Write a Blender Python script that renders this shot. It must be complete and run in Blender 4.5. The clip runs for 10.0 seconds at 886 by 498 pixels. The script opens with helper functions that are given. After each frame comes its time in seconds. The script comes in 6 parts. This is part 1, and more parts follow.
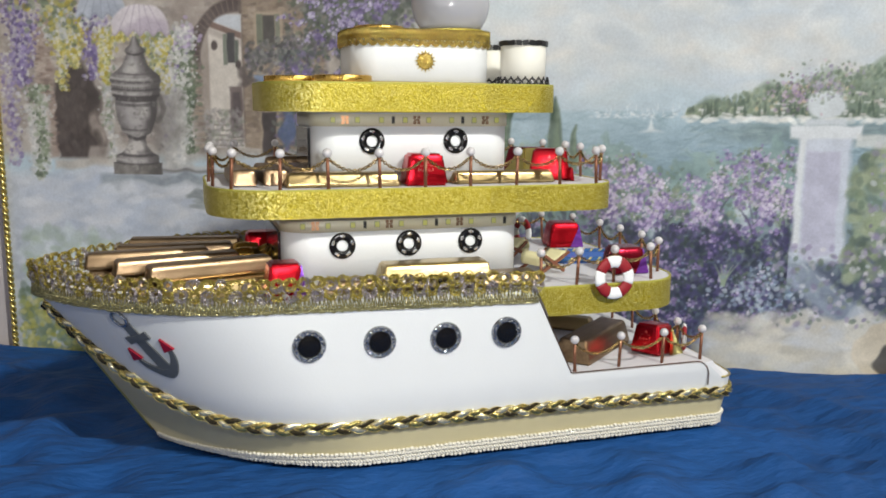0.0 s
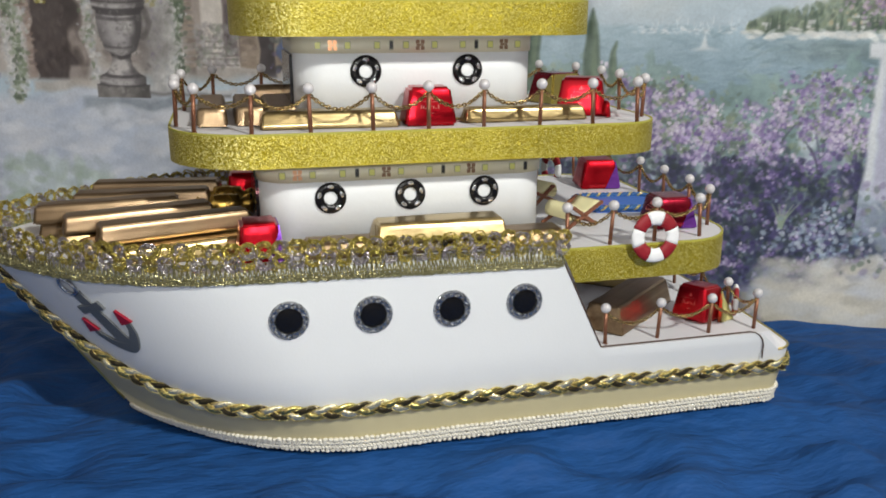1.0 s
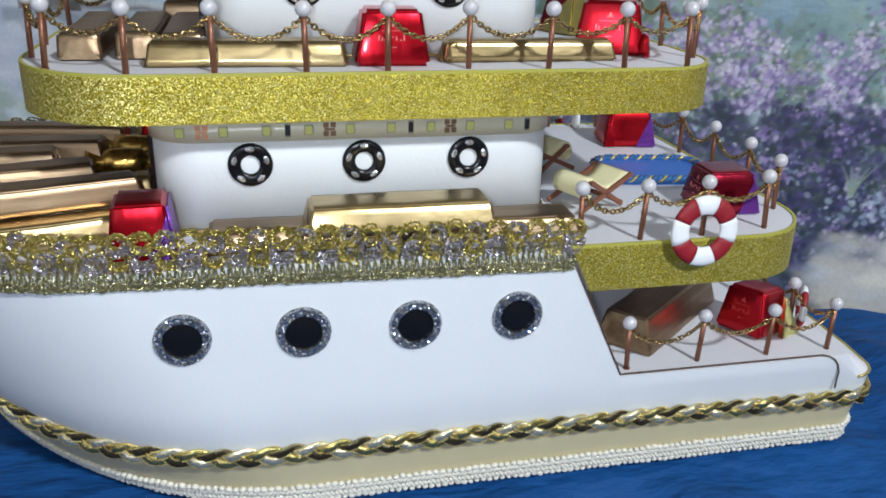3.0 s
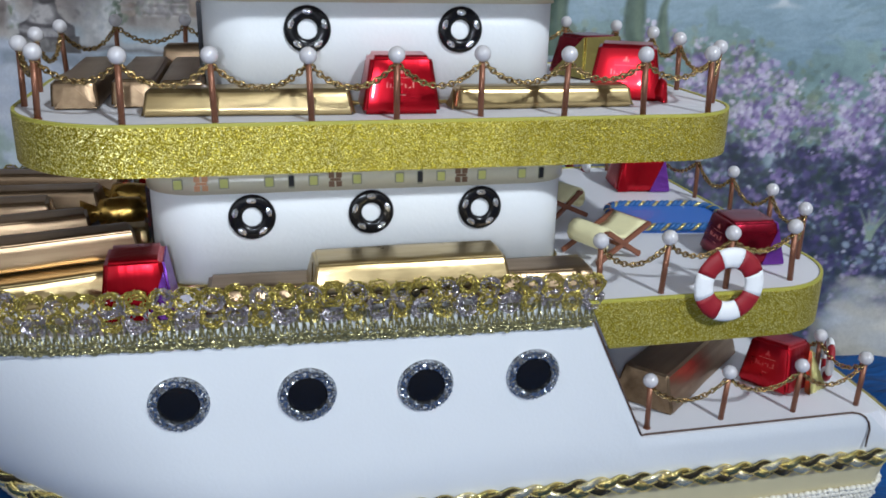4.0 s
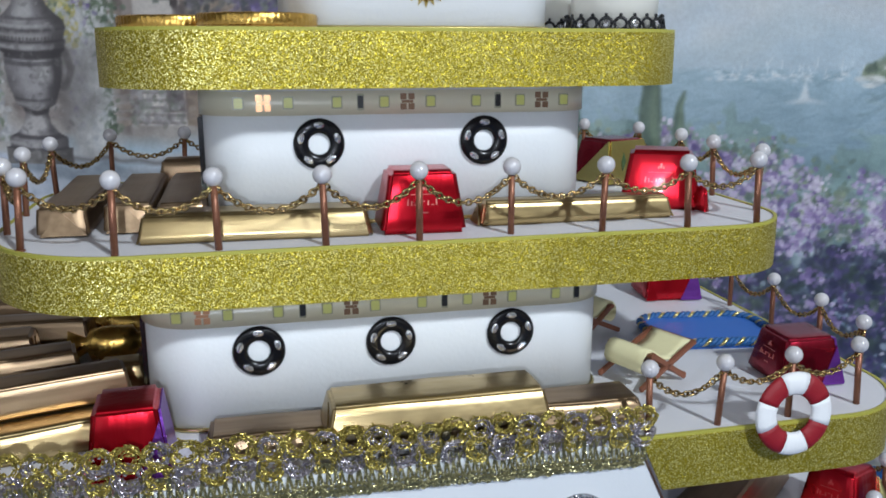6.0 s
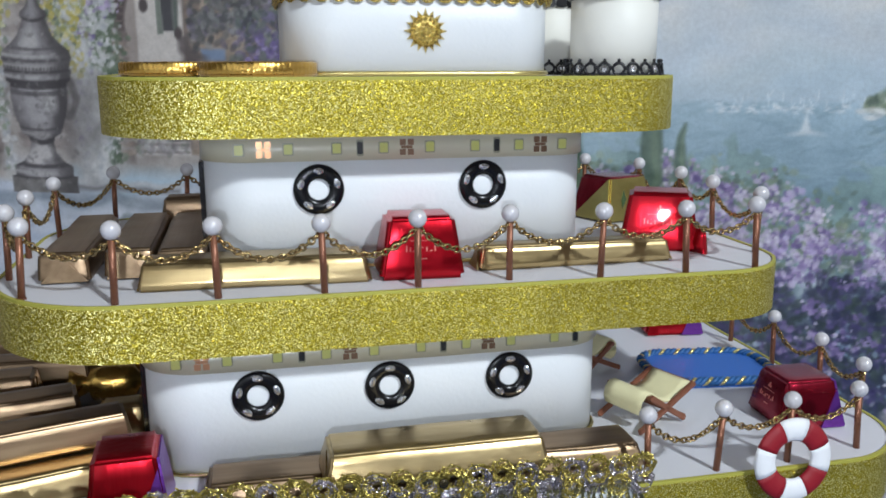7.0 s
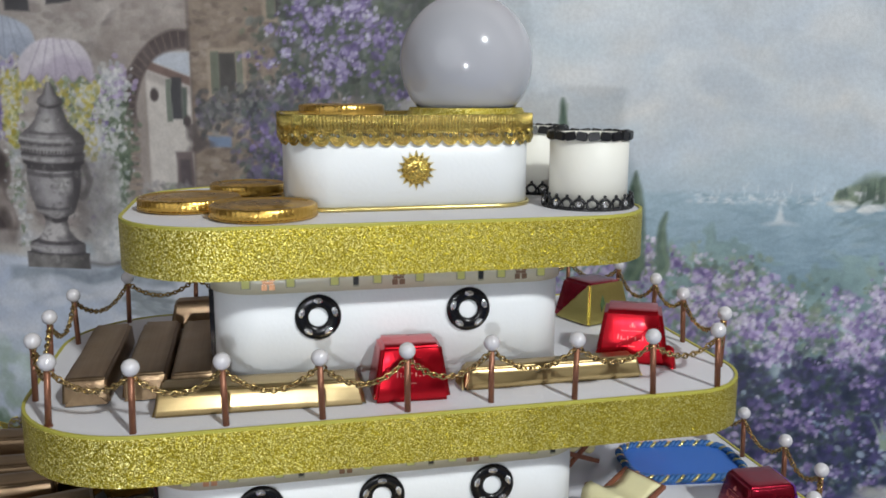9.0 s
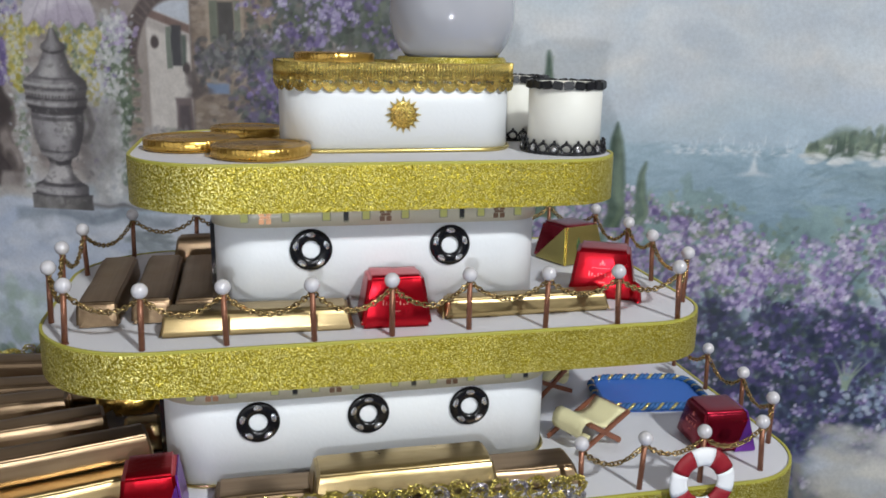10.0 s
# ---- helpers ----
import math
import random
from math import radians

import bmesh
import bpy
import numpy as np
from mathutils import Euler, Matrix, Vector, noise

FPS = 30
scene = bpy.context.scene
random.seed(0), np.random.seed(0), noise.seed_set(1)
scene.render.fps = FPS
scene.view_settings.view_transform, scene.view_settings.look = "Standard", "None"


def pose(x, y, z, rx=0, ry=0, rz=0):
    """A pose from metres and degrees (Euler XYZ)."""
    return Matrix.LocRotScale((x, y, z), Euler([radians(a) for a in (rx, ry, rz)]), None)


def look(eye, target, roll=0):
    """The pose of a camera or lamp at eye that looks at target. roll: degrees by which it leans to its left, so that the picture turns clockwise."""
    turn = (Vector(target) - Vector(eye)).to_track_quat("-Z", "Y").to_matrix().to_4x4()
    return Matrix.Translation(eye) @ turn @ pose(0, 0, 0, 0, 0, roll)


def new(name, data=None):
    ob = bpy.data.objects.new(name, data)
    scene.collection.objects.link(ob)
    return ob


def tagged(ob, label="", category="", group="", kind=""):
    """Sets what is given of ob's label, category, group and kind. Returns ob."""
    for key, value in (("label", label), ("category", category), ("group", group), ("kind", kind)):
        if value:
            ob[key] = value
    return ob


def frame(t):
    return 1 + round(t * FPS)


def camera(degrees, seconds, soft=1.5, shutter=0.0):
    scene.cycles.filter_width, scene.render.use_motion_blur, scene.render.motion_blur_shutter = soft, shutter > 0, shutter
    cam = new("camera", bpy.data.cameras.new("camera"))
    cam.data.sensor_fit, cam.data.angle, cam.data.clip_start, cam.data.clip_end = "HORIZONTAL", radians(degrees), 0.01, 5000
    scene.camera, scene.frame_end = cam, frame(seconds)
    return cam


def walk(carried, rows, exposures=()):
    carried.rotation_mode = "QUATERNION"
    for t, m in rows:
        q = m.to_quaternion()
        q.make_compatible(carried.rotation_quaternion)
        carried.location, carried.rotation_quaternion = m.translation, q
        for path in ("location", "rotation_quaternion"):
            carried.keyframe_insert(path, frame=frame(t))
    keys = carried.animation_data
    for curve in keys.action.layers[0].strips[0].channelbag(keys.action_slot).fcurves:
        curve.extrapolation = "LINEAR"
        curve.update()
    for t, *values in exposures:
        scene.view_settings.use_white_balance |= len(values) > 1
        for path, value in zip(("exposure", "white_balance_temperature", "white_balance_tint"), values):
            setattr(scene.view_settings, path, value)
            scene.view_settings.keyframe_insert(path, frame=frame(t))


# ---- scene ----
cam = camera(55.0, 10.0, soft=1.75)
PATH = [
    (0, (-0.121, -0.522, 0.229), (0.458, 1.363, -0.105), 0.4),
    (0.5, (-0.1, -0.483, 0.233), (0.435, 1.396, -0.199), 0.4),
    (1, (-0.077, -0.438, 0.241), (0.401, 1.423, -0.314), 0.2),
    (1.5, (-0.063, -0.399, 0.241), (0.386, 1.442, -0.398), 0.3),
    (2, (-0.042, -0.361, 0.235), (0.393, 1.467, -0.45), 0.9),
    (2.2, (-0.03, -0.347, 0.23), (0.382, 1.481, -0.47), 0.8),
    (3.3, (-0.022, -0.306, 0.234), (0.402, 1.5, -0.514), 1.7),
    (3.5, (-0.023, -0.304, 0.24), (0.398, 1.499, -0.516), 1.7),
    (4, (-0.022, -0.293, 0.233), (0.402, 1.547, -0.426), 1.3),
    (4.5, (-0.023, -0.278, 0.222), (0.418, 1.609, -0.274), 0.8),
    (5, (-0.027, -0.271, 0.227), (0.425, 1.622, -0.233), 0.7),
    (5.2, (-0.028, -0.267, 0.229), (0.43, 1.626, -0.225), 0.6),
    (6.3, (-0.025, -0.257, 0.239), (0.419, 1.639, -0.217), -0.1),
    (6.5, (-0.026, -0.257, 0.241), (0.417, 1.642, -0.204), -0.1),
    (7, (-0.023, -0.257, 0.247), (0.413, 1.648, -0.179), 0.0),
    (7.5, (-0.025, -0.258, 0.259), (0.41, 1.652, -0.141), 0.2),
    (8, (-0.023, -0.26, 0.269), (0.411, 1.656, -0.103), 0.0),
    (8.5, (-0.022, -0.265, 0.28), (0.412, 1.655, -0.072), -0.0),
    (9, (-0.023, -0.278, 0.289), (0.413, 1.638, -0.08), 0.2),
    (9.5, (-0.023, -0.289, 0.287), (0.413, 1.617, -0.135), 0.8),
    (10, (-0.024, -0.306, 0.288), (0.417, 1.587, -0.185), 1.0),
]
walk(cam, [(t, look(eye, target, roll)) for t, eye, target, roll in PATH],
     [(0, 0.30, 6850, 12), (0.5, 0.28, 6850, 12), (1.0, 0.14, 6850, 12), (2.2, 0.17, 6500, 12), (3.5, 0.05, 5760, 11), (4.5, -0.07, 5850, 12), (5.1, -0.12, 5850, 12), (6.5, -0.02, 5800, 11), (7.5, 0.02, 6000, 12), (9, 0.0, 6300, 12), (10, 0.0, 6250, 13)])

# ---- world, lamps, exposure ----
world = bpy.data.worlds.new("room_dark")
world.use_nodes = True
world.node_tree.nodes["Background"].inputs[0].default_value = (0.55, 0.6, 0.7, 1)
world.node_tree.nodes["Background"].inputs[1].default_value = 0.02
scene.world = world


def area_lamp(name, eye, target, size, power, colour):
    data = bpy.data.lights.new(name, "AREA")
    data.shape, data.size, data.energy, data.color = "DISK", size, power, colour
    ob = new(name, data)
    ob.matrix_world = look(eye, target)
    return ob


# ceiling lamp of the room, behind the viewer and to the right
CEIL = (0.85, -1.95, 1.72)
area_lamp("ceiling_light_glow", CEIL, (0.06, 0.08, 0.1), 0.16, 53.0, (0.96, 1.0, 0.97))
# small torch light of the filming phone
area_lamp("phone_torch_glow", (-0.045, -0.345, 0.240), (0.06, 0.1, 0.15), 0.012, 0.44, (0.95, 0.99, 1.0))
# added broad fill lamp behind the viewer on the left; no window stands there
area_lamp("window_daylight", (-1.35, -1.4, 0.75), (0.1, 0.1, 0.1), 2.0, 7.5, (0.95, 0.98, 1.0))


# ---- materials ----
def srgb(r, g, b):
    out = []
    for c in (r, g, b):
        c /= 255
        out.append(c / 12.92 if c <= 0.04045 else ((c + 0.055) / 1.055) ** 2.4)
    return (*out, 1)


class Mat:
    """A node material with a Principled shader, grain and bump."""

    def __init__(self, name, base, rough=0.5, metal=0.0, grain=0.0, grain_scale=300, bump=0.0, bump_scale=800, stretch=(1, 1, 1), coat=0.0, spec=0.5, rough_var=0.0, rand=0.0, depth=0.001):
        self.m = bpy.data.materials.new(name)
        self.m.use_nodes = True
        self.t = self.m.node_tree
        self.b = self.t.nodes["Principled BSDF"]
        self.put("Base Color", (*base[:3], 1))
        self.put("Roughness", rough)
        self.put("Metallic", metal)
        self.put("Coat Weight", coat)
        self.put("Specular IOR Level", spec)
        self.co = self.t.nodes.new("ShaderNodeTexCoord").outputs["Object"]
        if grain or rand:
            fine = self.noise(grain_scale, 4)
            wide = self.noise(grain_scale / 14, 2)
            both = self.math("ADD", self.math("MULTIPLY", fine, 0.5), self.math("MULTIPLY", wide, 0.5))
            if rand:
                info = self.t.nodes.new("ShaderNodeObjectInfo").outputs["Random"]
                both = self.math("ADD", both, self.math("MULTIPLY", self.math("SUBTRACT", info, 0.5), rand / max(grain, 0.01)))
            factor = self.math("ADD", self.math("MULTIPLY", self.math("SUBTRACT", both, 0.5), 2 * max(grain, 0.01)), 1.0)
            mix = self.t.nodes.new("ShaderNodeVectorMath")
            mix.operation = "SCALE"
            mix.inputs[0].default_value = base[:3]
            self.link(factor, mix.inputs["Scale"])
            self.link(mix.outputs[0], self.b.inputs["Base Color"])
        if rough_var:
            self.link(self.math("ADD", self.math("MULTIPLY", self.math("SUBTRACT", self.noise(90, 3), 0.5), 2 * rough_var), rough), self.b.inputs["Roughness"])
        if bump:
            node = self.t.nodes.new("ShaderNodeBump")
            node.inputs["Strength"].default_value = bump
            node.inputs["Distance"].default_value = depth
            self.link(self.noise(bump_scale, 3, stretch), node.inputs["Height"])
            self.link(node.outputs[0], self.b.inputs["Normal"])

    def put(self, key, value):
        self.b.inputs[key].default_value = value

    def link(self, a, b):
        self.t.links.new(a, b)

    def math(self, op, a, b):
        node = self.t.nodes.new("ShaderNodeMath")
        node.operation = op
        for slot, v in zip(node.inputs, (a, b)):
            if isinstance(v, (int, float)):
                slot.default_value = v
            else:
                self.link(v, slot)
        return node.outputs[0]

    def noise(self, scale, detail=3, stretch=(1, 1, 1)):
        node = self.t.nodes.new("ShaderNodeTexNoise")
        node.inputs["Scale"].default_value = scale
        node.inputs["Detail"].default_value = detail
        if stretch != (1, 1, 1):
            mapping = self.t.nodes.new("ShaderNodeMapping")
            mapping.inputs["Scale"].default_value = stretch
            self.link(self.co, mapping.inputs[0])
            self.link(mapping.outputs[0], node.inputs["Vector"])
        else:
            self.link(self.co, node.inputs["Vector"])
        return node.outputs[0]

    def flakes(self, scale, tilt):
        """Each small cell of the surface leans its own way, as glitter does. Gives back the cell's random colour."""
        cells = self.t.nodes.new("ShaderNodeTexVoronoi")
        cells.inputs["Scale"].default_value = scale
        self.link(self.co, cells.inputs["Vector"])
        sub = self.t.nodes.new("ShaderNodeVectorMath")
        sub.operation = "SUBTRACT"
        sub.inputs[1].default_value = (0.5, 0.5, 0.5)
        self.link(cells.outputs["Color"], sub.inputs[0])
        mul = self.t.nodes.new("ShaderNodeVectorMath")
        mul.operation = "SCALE"
        mul.inputs["Scale"].default_value = tilt
        self.link(sub.outputs[0], mul.inputs[0])
        geo = self.t.nodes.new("ShaderNodeNewGeometry")
        add = self.t.nodes.new("ShaderNodeVectorMath")
        self.link(geo.outputs["Normal"], add.inputs[0])
        self.link(mul.outputs[0], add.inputs[1])
        norm = self.t.nodes.new("ShaderNodeVectorMath")
        norm.operation = "NORMALIZE"
        self.link(add.outputs[0], norm.inputs[0])
        self.link(norm.outputs[0], self.b.inputs["Normal"])
        return cells.outputs["Color"]


white = Mat("white_foam_sheet", (0.71, 0.725, 0.735), 0.42, grain=0.03, grain_scale=60, bump=0.08, bump_scale=700).m
deck_white = Mat("white_card_deck", (0.68, 0.675, 0.70), 0.6, grain=0.04, grain_scale=90, bump=0.08, bump_scale=900).m
cream_pipe = Mat("cream_card_tube", (0.80, 0.78, 0.70), 0.5, grain=0.04, grain_scale=80, bump=0.06).m
bead_cream = Mat("pearly_white_gimp", (0.73, 0.69, 0.59), 0.3, coat=0.4, spec=0.6, grain=0.05).m
cream_satin = Mat("cream_satin_ribbon", (0.56, 0.49, 0.29), 0.38, grain=0.10, grain_scale=120, bump=0.12, bump_scale=1500, stretch=(0.2, 1, 3), spec=0.6).m

glit = Mat("gold_glitter_foam", (0.6, 0.5, 0.05), 0.40, 0.6, spec=0.1)
cell = glit.flakes(3900, 0.85)
ramp = glit.t.nodes.new("ShaderNodeValToRGB")
ramp.color_ramp.elements.new(0.6)
for e, (p, c) in zip(ramp.color_ramp.elements, ((0.0, (0.30, 0.235, 0.014, 1)), (0.74, (0.52, 0.415, 0.036, 1)), (0.90, (1.0, 0.91, 0.38, 1)))):
    e.position, e.color = p, c
sep = glit.t.nodes.new("ShaderNodeSeparateColor")
glit.link(cell, sep.inputs[0])
glit.link(sep.outputs[0], ramp.inputs[0])
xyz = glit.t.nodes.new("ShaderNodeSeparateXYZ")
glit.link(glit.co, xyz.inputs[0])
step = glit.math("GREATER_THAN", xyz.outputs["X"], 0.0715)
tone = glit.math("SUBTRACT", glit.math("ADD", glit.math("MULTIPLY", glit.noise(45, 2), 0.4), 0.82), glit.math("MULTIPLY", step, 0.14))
scl = glit.t.nodes.new("ShaderNodeVectorMath")
scl.operation = "SCALE"
glit.link(ramp.outputs[0], scl.inputs[0])
glit.link(tone, scl.inputs["Scale"])
glit.link(scl.outputs[0], glit.b.inputs["Base Color"])
glitter = glit.m
band_edge = Mat("yellow_foam_edge", (0.42, 0.39, 0.06), 0.6, grain=0.1).m



def brushed_foil(name, base, low, rough):
    """Foil with streaks along the wrapped piece, smooth folds and uneven gloss."""
    f = Mat(name, base, rough, 1.0, bump=0.26, bump_scale=110, stretch=(0.5, 1, 0.8), rough_var=0.08, depth=0.0013)
    streak = f.math("ADD", f.math("MULTIPLY", f.noise(330, 3, (0.03, 1, 1)), 0.6), f.math("MULTIPLY", f.noise(60, 2, (0.5, 1, 1)), 0.4))
    cr = f.t.nodes.new("ShaderNodeValToRGB")
    cr.color_ramp.elements[0].position, cr.color_ramp.elements[0].color = 0.32, (*low, 1)
    cr.color_ramp.elements[1].position, cr.color_ramp.elements[1].color = 0.66, (*base, 1)
    f.link(streak, cr.inputs[0])
    f.link(cr.outputs[0], f.b.inputs["Base Color"])
    return f.m


foil_gold = brushed_foil("gold_foil", (0.56, 0.43, 0.22), (0.40, 0.29, 0.13), 0.31)
foil_bronze = brushed_foil("bronze_gold_foil", (0.39, 0.275, 0.165), (0.23, 0.155, 0.092), 0.35)
foil_coin = Mat("orange_gold_coin_foil", (0.66, 0.42, 0.10), 0.28, 1.0, grain=0.06, bump=0.3, bump_scale=500, rough_var=0.08).m
foil_red = Mat("red_foil", (0.48, 0.008, 0.018), 0.30, 0.95, grain=0.08, grain_scale=160, bump=0.18, bump_scale=420, stretch=(1, 1, 0.12), rough_var=0.08, coat=0.2).m
foil_dark = Mat("dark_red_foil", (0.24, 0.005, 0.02), 0.26, 0.85, grain=0.08, grain_scale=160, bump=0.16, bump_scale=420, stretch=(1, 1, 0.12), coat=0.2).m
foil_purple = Mat("purple_foil", (0.22, 0.06, 0.42), 0.3, 0.8, grain=0.1, bump=0.35, bump_scale=300).m
foil_olive = Mat("olive_gold_foil", (0.40, 0.36, 0.15), 0.36, 0.9, grain=0.1, bump=0.35, bump_scale=300).m
foil_lime = Mat("green_gold_foil", (0.70, 0.62, 0.22), 0.28, 1.0, grain=0.08, bump=0.35, bump_scale=300).m
print_pink = Mat("pale_pink_print", (0.68, 0.24, 0.20), 0.4, 0.4).m
print_faint = Mat("faint_red_print", (0.60, 0.07, 0.07), 0.4, 0.5).m
print_dark = Mat("dark_green_print", (0.05, 0.09, 0.03), 0.5).m

copper = Mat("brown_copper_stick", (0.24, 0.10, 0.055), 0.36, 0.5, grain=0.14, grain_scale=500, bump=0.2, bump_scale=900).m
pearl = Mat("pearl_bead", (0.57, 0.55, 0.56), 0.2, 0.0, coat=0.7, spec=0.8, grain=0.03).m
chain_gold = Mat("antique_gold_chain", (0.44, 0.31, 0.13), 0.26, 1.0, grain=0.2, grain_scale=700).m
braid_gold = Mat("gold_metal_braid", (0.50, 0.41, 0.15), 0.22, 0.95, grain=0.12, grain_scale=500, bump=0.6, bump_scale=900, stretch=(1, 1, 1)).m
braid_pale = Mat("pale_gold_braid", (0.70, 0.64, 0.44), 0.24, 0.8, grain=0.1, grain_scale=500, bump=0.5, bump_scale=900).m
braid_dark = Mat("dark_brown_satin_braid", (0.050, 0.038, 0.016), 0.2, 0.6, grain=0.2, grain_scale=500, bump=0.4, bump_scale=900, spec=0.6).m
cord_gold = Mat("gold_edge_cord", (0.74, 0.61, 0.24), 0.3, 1.0, grain=0.2, grain_scale=900).m

lace = Mat("gold_lurex_lace", (0.48, 0.39, 0.10), 0.34, 0.85, spec=0.1)
lace_cell = lace.flakes(2600, 1.3)
lace_gold = lace.m
lace2 = Mat("silver_lurex_lace", (0.44, 0.40, 0.43), 0.28, 0.85)
lace2.flakes(2600, 1.3)
lace_silver = lace2.m
lace3 = Mat("green_gold_lurex_net", (0.36, 0.33, 0.17), 0.30, 0.85, spec=0.1)
lace3.flakes(2600, 1.3)
lace_net = lace3.m
trim_gold = Mat("bright_gold_trim", (0.66, 0.50, 0.14), 0.22, 1.0, grain=0.2, grain_scale=900, bump=0.5, bump_scale=1600).m

black_gloss = Mat("black_glossy_plastic", (0.006, 0.006, 0.007), 0.24, spec=0.35).m
black_trim = Mat("black_lace_plastic", (0.012, 0.012, 0.014), 0.35).m
stone = Mat("clear_mirror_stone", (0.80, 0.80, 0.82), 0.12, 0.9, bump=0.5, bump_scale=700).m
rhine = Mat("grey_rhinestone", (0.45, 0.47, 0.5), 0.1, 0.9)
rhine.flakes(1300, 1.2)
rhine_grey = rhine.m
dark_panel = Mat("dark_mirror_film", (0.04, 0.04, 0.045), 0.15, 0.6).m
strip_base = Mat("cream_silicone_strip", (0.66, 0.62, 0.46), 0.3, grain=0.05, spec=0.6).m
led_white = Mat("led_casing", (0.36, 0.35, 0.24), 0.35).m
led_yellow = Mat("led_phosphor", (0.66, 0.66, 0.20), 0.3, coat=0.4).m
pad_copper = Mat("copper_pad", (0.80, 0.42, 0.22), 0.35, 0.7).m
pad_brown = Mat("brown_pad", (0.24, 0.14, 0.08), 0.4, 0.3).m
resin_black = Mat("black_resistor", (0.02, 0.02, 0.02), 0.4).m
buoy_red = Mat("red_foam", (0.27, 0.006, 0.013), 0.6, grain=0.1, grain_scale=500, bump=0.15, bump_scale=1500).m
buoy_white = Mat("white_foam", (0.82, 0.82, 0.82), 0.6, grain=0.04, bump=0.12, bump_scale=1500).m
anchor_grey = Mat("grey_glitter_card", (0.13, 0.14, 0.145), 0.4, 0.3, grain=0.3, grain_scale=1500, bump=0.3, bump_scale=2000).m
anchor_red = Mat("red_glitter_card", (0.35, 0.01, 0.03), 0.35, 0.3, grain=0.4, grain_scale=1800).m
pool_blue = Mat("blue_foam_water", (0.035, 0.14, 0.50), 0.5, grain=0.06, grain_scale=300, bump=0.1).m
rope_blue = Mat("blue_cord", (0.02, 0.10, 0.28), 0.5, grain=0.2, grain_scale=900).m
sling_cream = Mat("cream_felt", (0.78, 0.72, 0.42), 0.75, grain=0.08, grain_scale=500, bump=0.2, bump_scale=1800).m
stick_brown = Mat("brown_wood_stick", (0.20, 0.075, 0.04), 0.55, grain=0.25, grain_scale=600).m
edging_brown = Mat("dark_brown_cord", (0.085, 0.045, 0.028), 0.6, grain=0.2, grain_scale=900).m
gm = Mat("frosted_glass_globe", (0.42, 0.42, 0.45), 0.12, coat=0.6, grain=0.02, grain_scale=40)
globe_grey = gm.m

cl = Mat("blue_crinkled_cloth", (0.010, 0.065, 0.218), 0.65, grain=0.50, grain_scale=90, bump=0.75, bump_scale=62, stretch=(0.55, 1.5, 1), spec=0.16, depth=0.007)
cloth_blue = cl.m
plaster = Mat("pinkish_plaster_wall", (0.52, 0.47, 0.47), 0.8, grain=0.12, grain_scale=60, bump=0.3, bump_scale=200).m
room_paint = Mat("beige_room_paint", (0.27, 0.24, 0.21), 0.85, grain=0.06, grain_scale=12, bump=0.1, bump_scale=90).m
ceil_paint = Mat("dim_ceiling_paint", (0.13, 0.11, 0.09), 0.9, grain=0.05, grain_scale=10).m
floor_wood = Mat("brown_floor_boards", (0.16, 0.09, 0.05), 0.4, grain=0.3, grain_scale=30, bump=0.1).m
table_wood = Mat("dark_table_wood", (0.10, 0.06, 0.035), 0.45, grain=0.2, grain_scale=40).m
shade_white = Mat("white_lamp_glass", (0.8, 0.8, 0.78), 0.3).m


# ---- mesh helpers ----
def mesh_object(name, verts, faces, material, parent=None, label="", smooth=False, kind=""):
    me = bpy.data.meshes.new(name)
    me.from_pydata([tuple(v) for v in verts], [], faces)
    if smooth:
        me.polygons.foreach_set("use_smooth", [True] * len(me.polygons))
    me.materials.append(material)
    me.update()
    ob = new(name, me)
    if parent:
        ob.parent = parent
    return tagged(ob, label=label, kind=kind)


def part(name, bm, material, parent=None, label="", smooth=False, kind=""):
    me = bpy.data.meshes.new(name)
    bmesh.ops.recalc_face_normals(bm, faces=bm.faces)
    if smooth:
        for fc in bm.faces:
            fc.smooth = True
    bm.to_mesh(me)
    bm.free()
    me.materials.append(material)
    ob = new(name, me)
    if parent:
        ob.parent = parent
    return tagged(ob, label=label, kind=kind)


def thing(name, label, category, group="", at=None):
    return tagged(new_at(name, at), label, category, group)


def new_at(name, at):
    ob = new(name)
    ob.empty_display_size = 0.01
    if at is not None:
        ob.matrix_basis = at
    return ob


def shared(name, me, parent, m):
    ob = new(name, me)
    ob.parent = parent
    ob.matrix_basis = m
    return ob


def mesh_of(name, bm, material, smooth=False):
    me = bpy.data.meshes.new(name)
    bmesh.ops.recalc_face_normals(bm, faces=bm.faces)
    if smooth:
        for fc in bm.faces:
            fc.smooth = True
    bm.to_mesh(me)
    bm.free()
    me.materials.append(material)
    return me


def rrect(x0, x1, y0, y1, r, n=10):
    """A rounded rectangle, counter-clockwise. r: one radius or four (from the corner x0 y0 on)."""
    rs = r if isinstance(r, tuple) else (r,) * 4
    pts = []
    for (cx, cy, sx, sy, a0), q in zip(((x0, y0, 1, 1, 180), (x1, y0, -1, 1, 270), (x1, y1, -1, -1, 0), (x0, y1, 1, -1, 90)), rs):
        for k in range(n + 1):
            a = radians(a0 + 90 * k / n)
            pts.append((cx + sx * q + q * math.cos(a), cy + sy * q + q * math.sin(a)))
    return pts


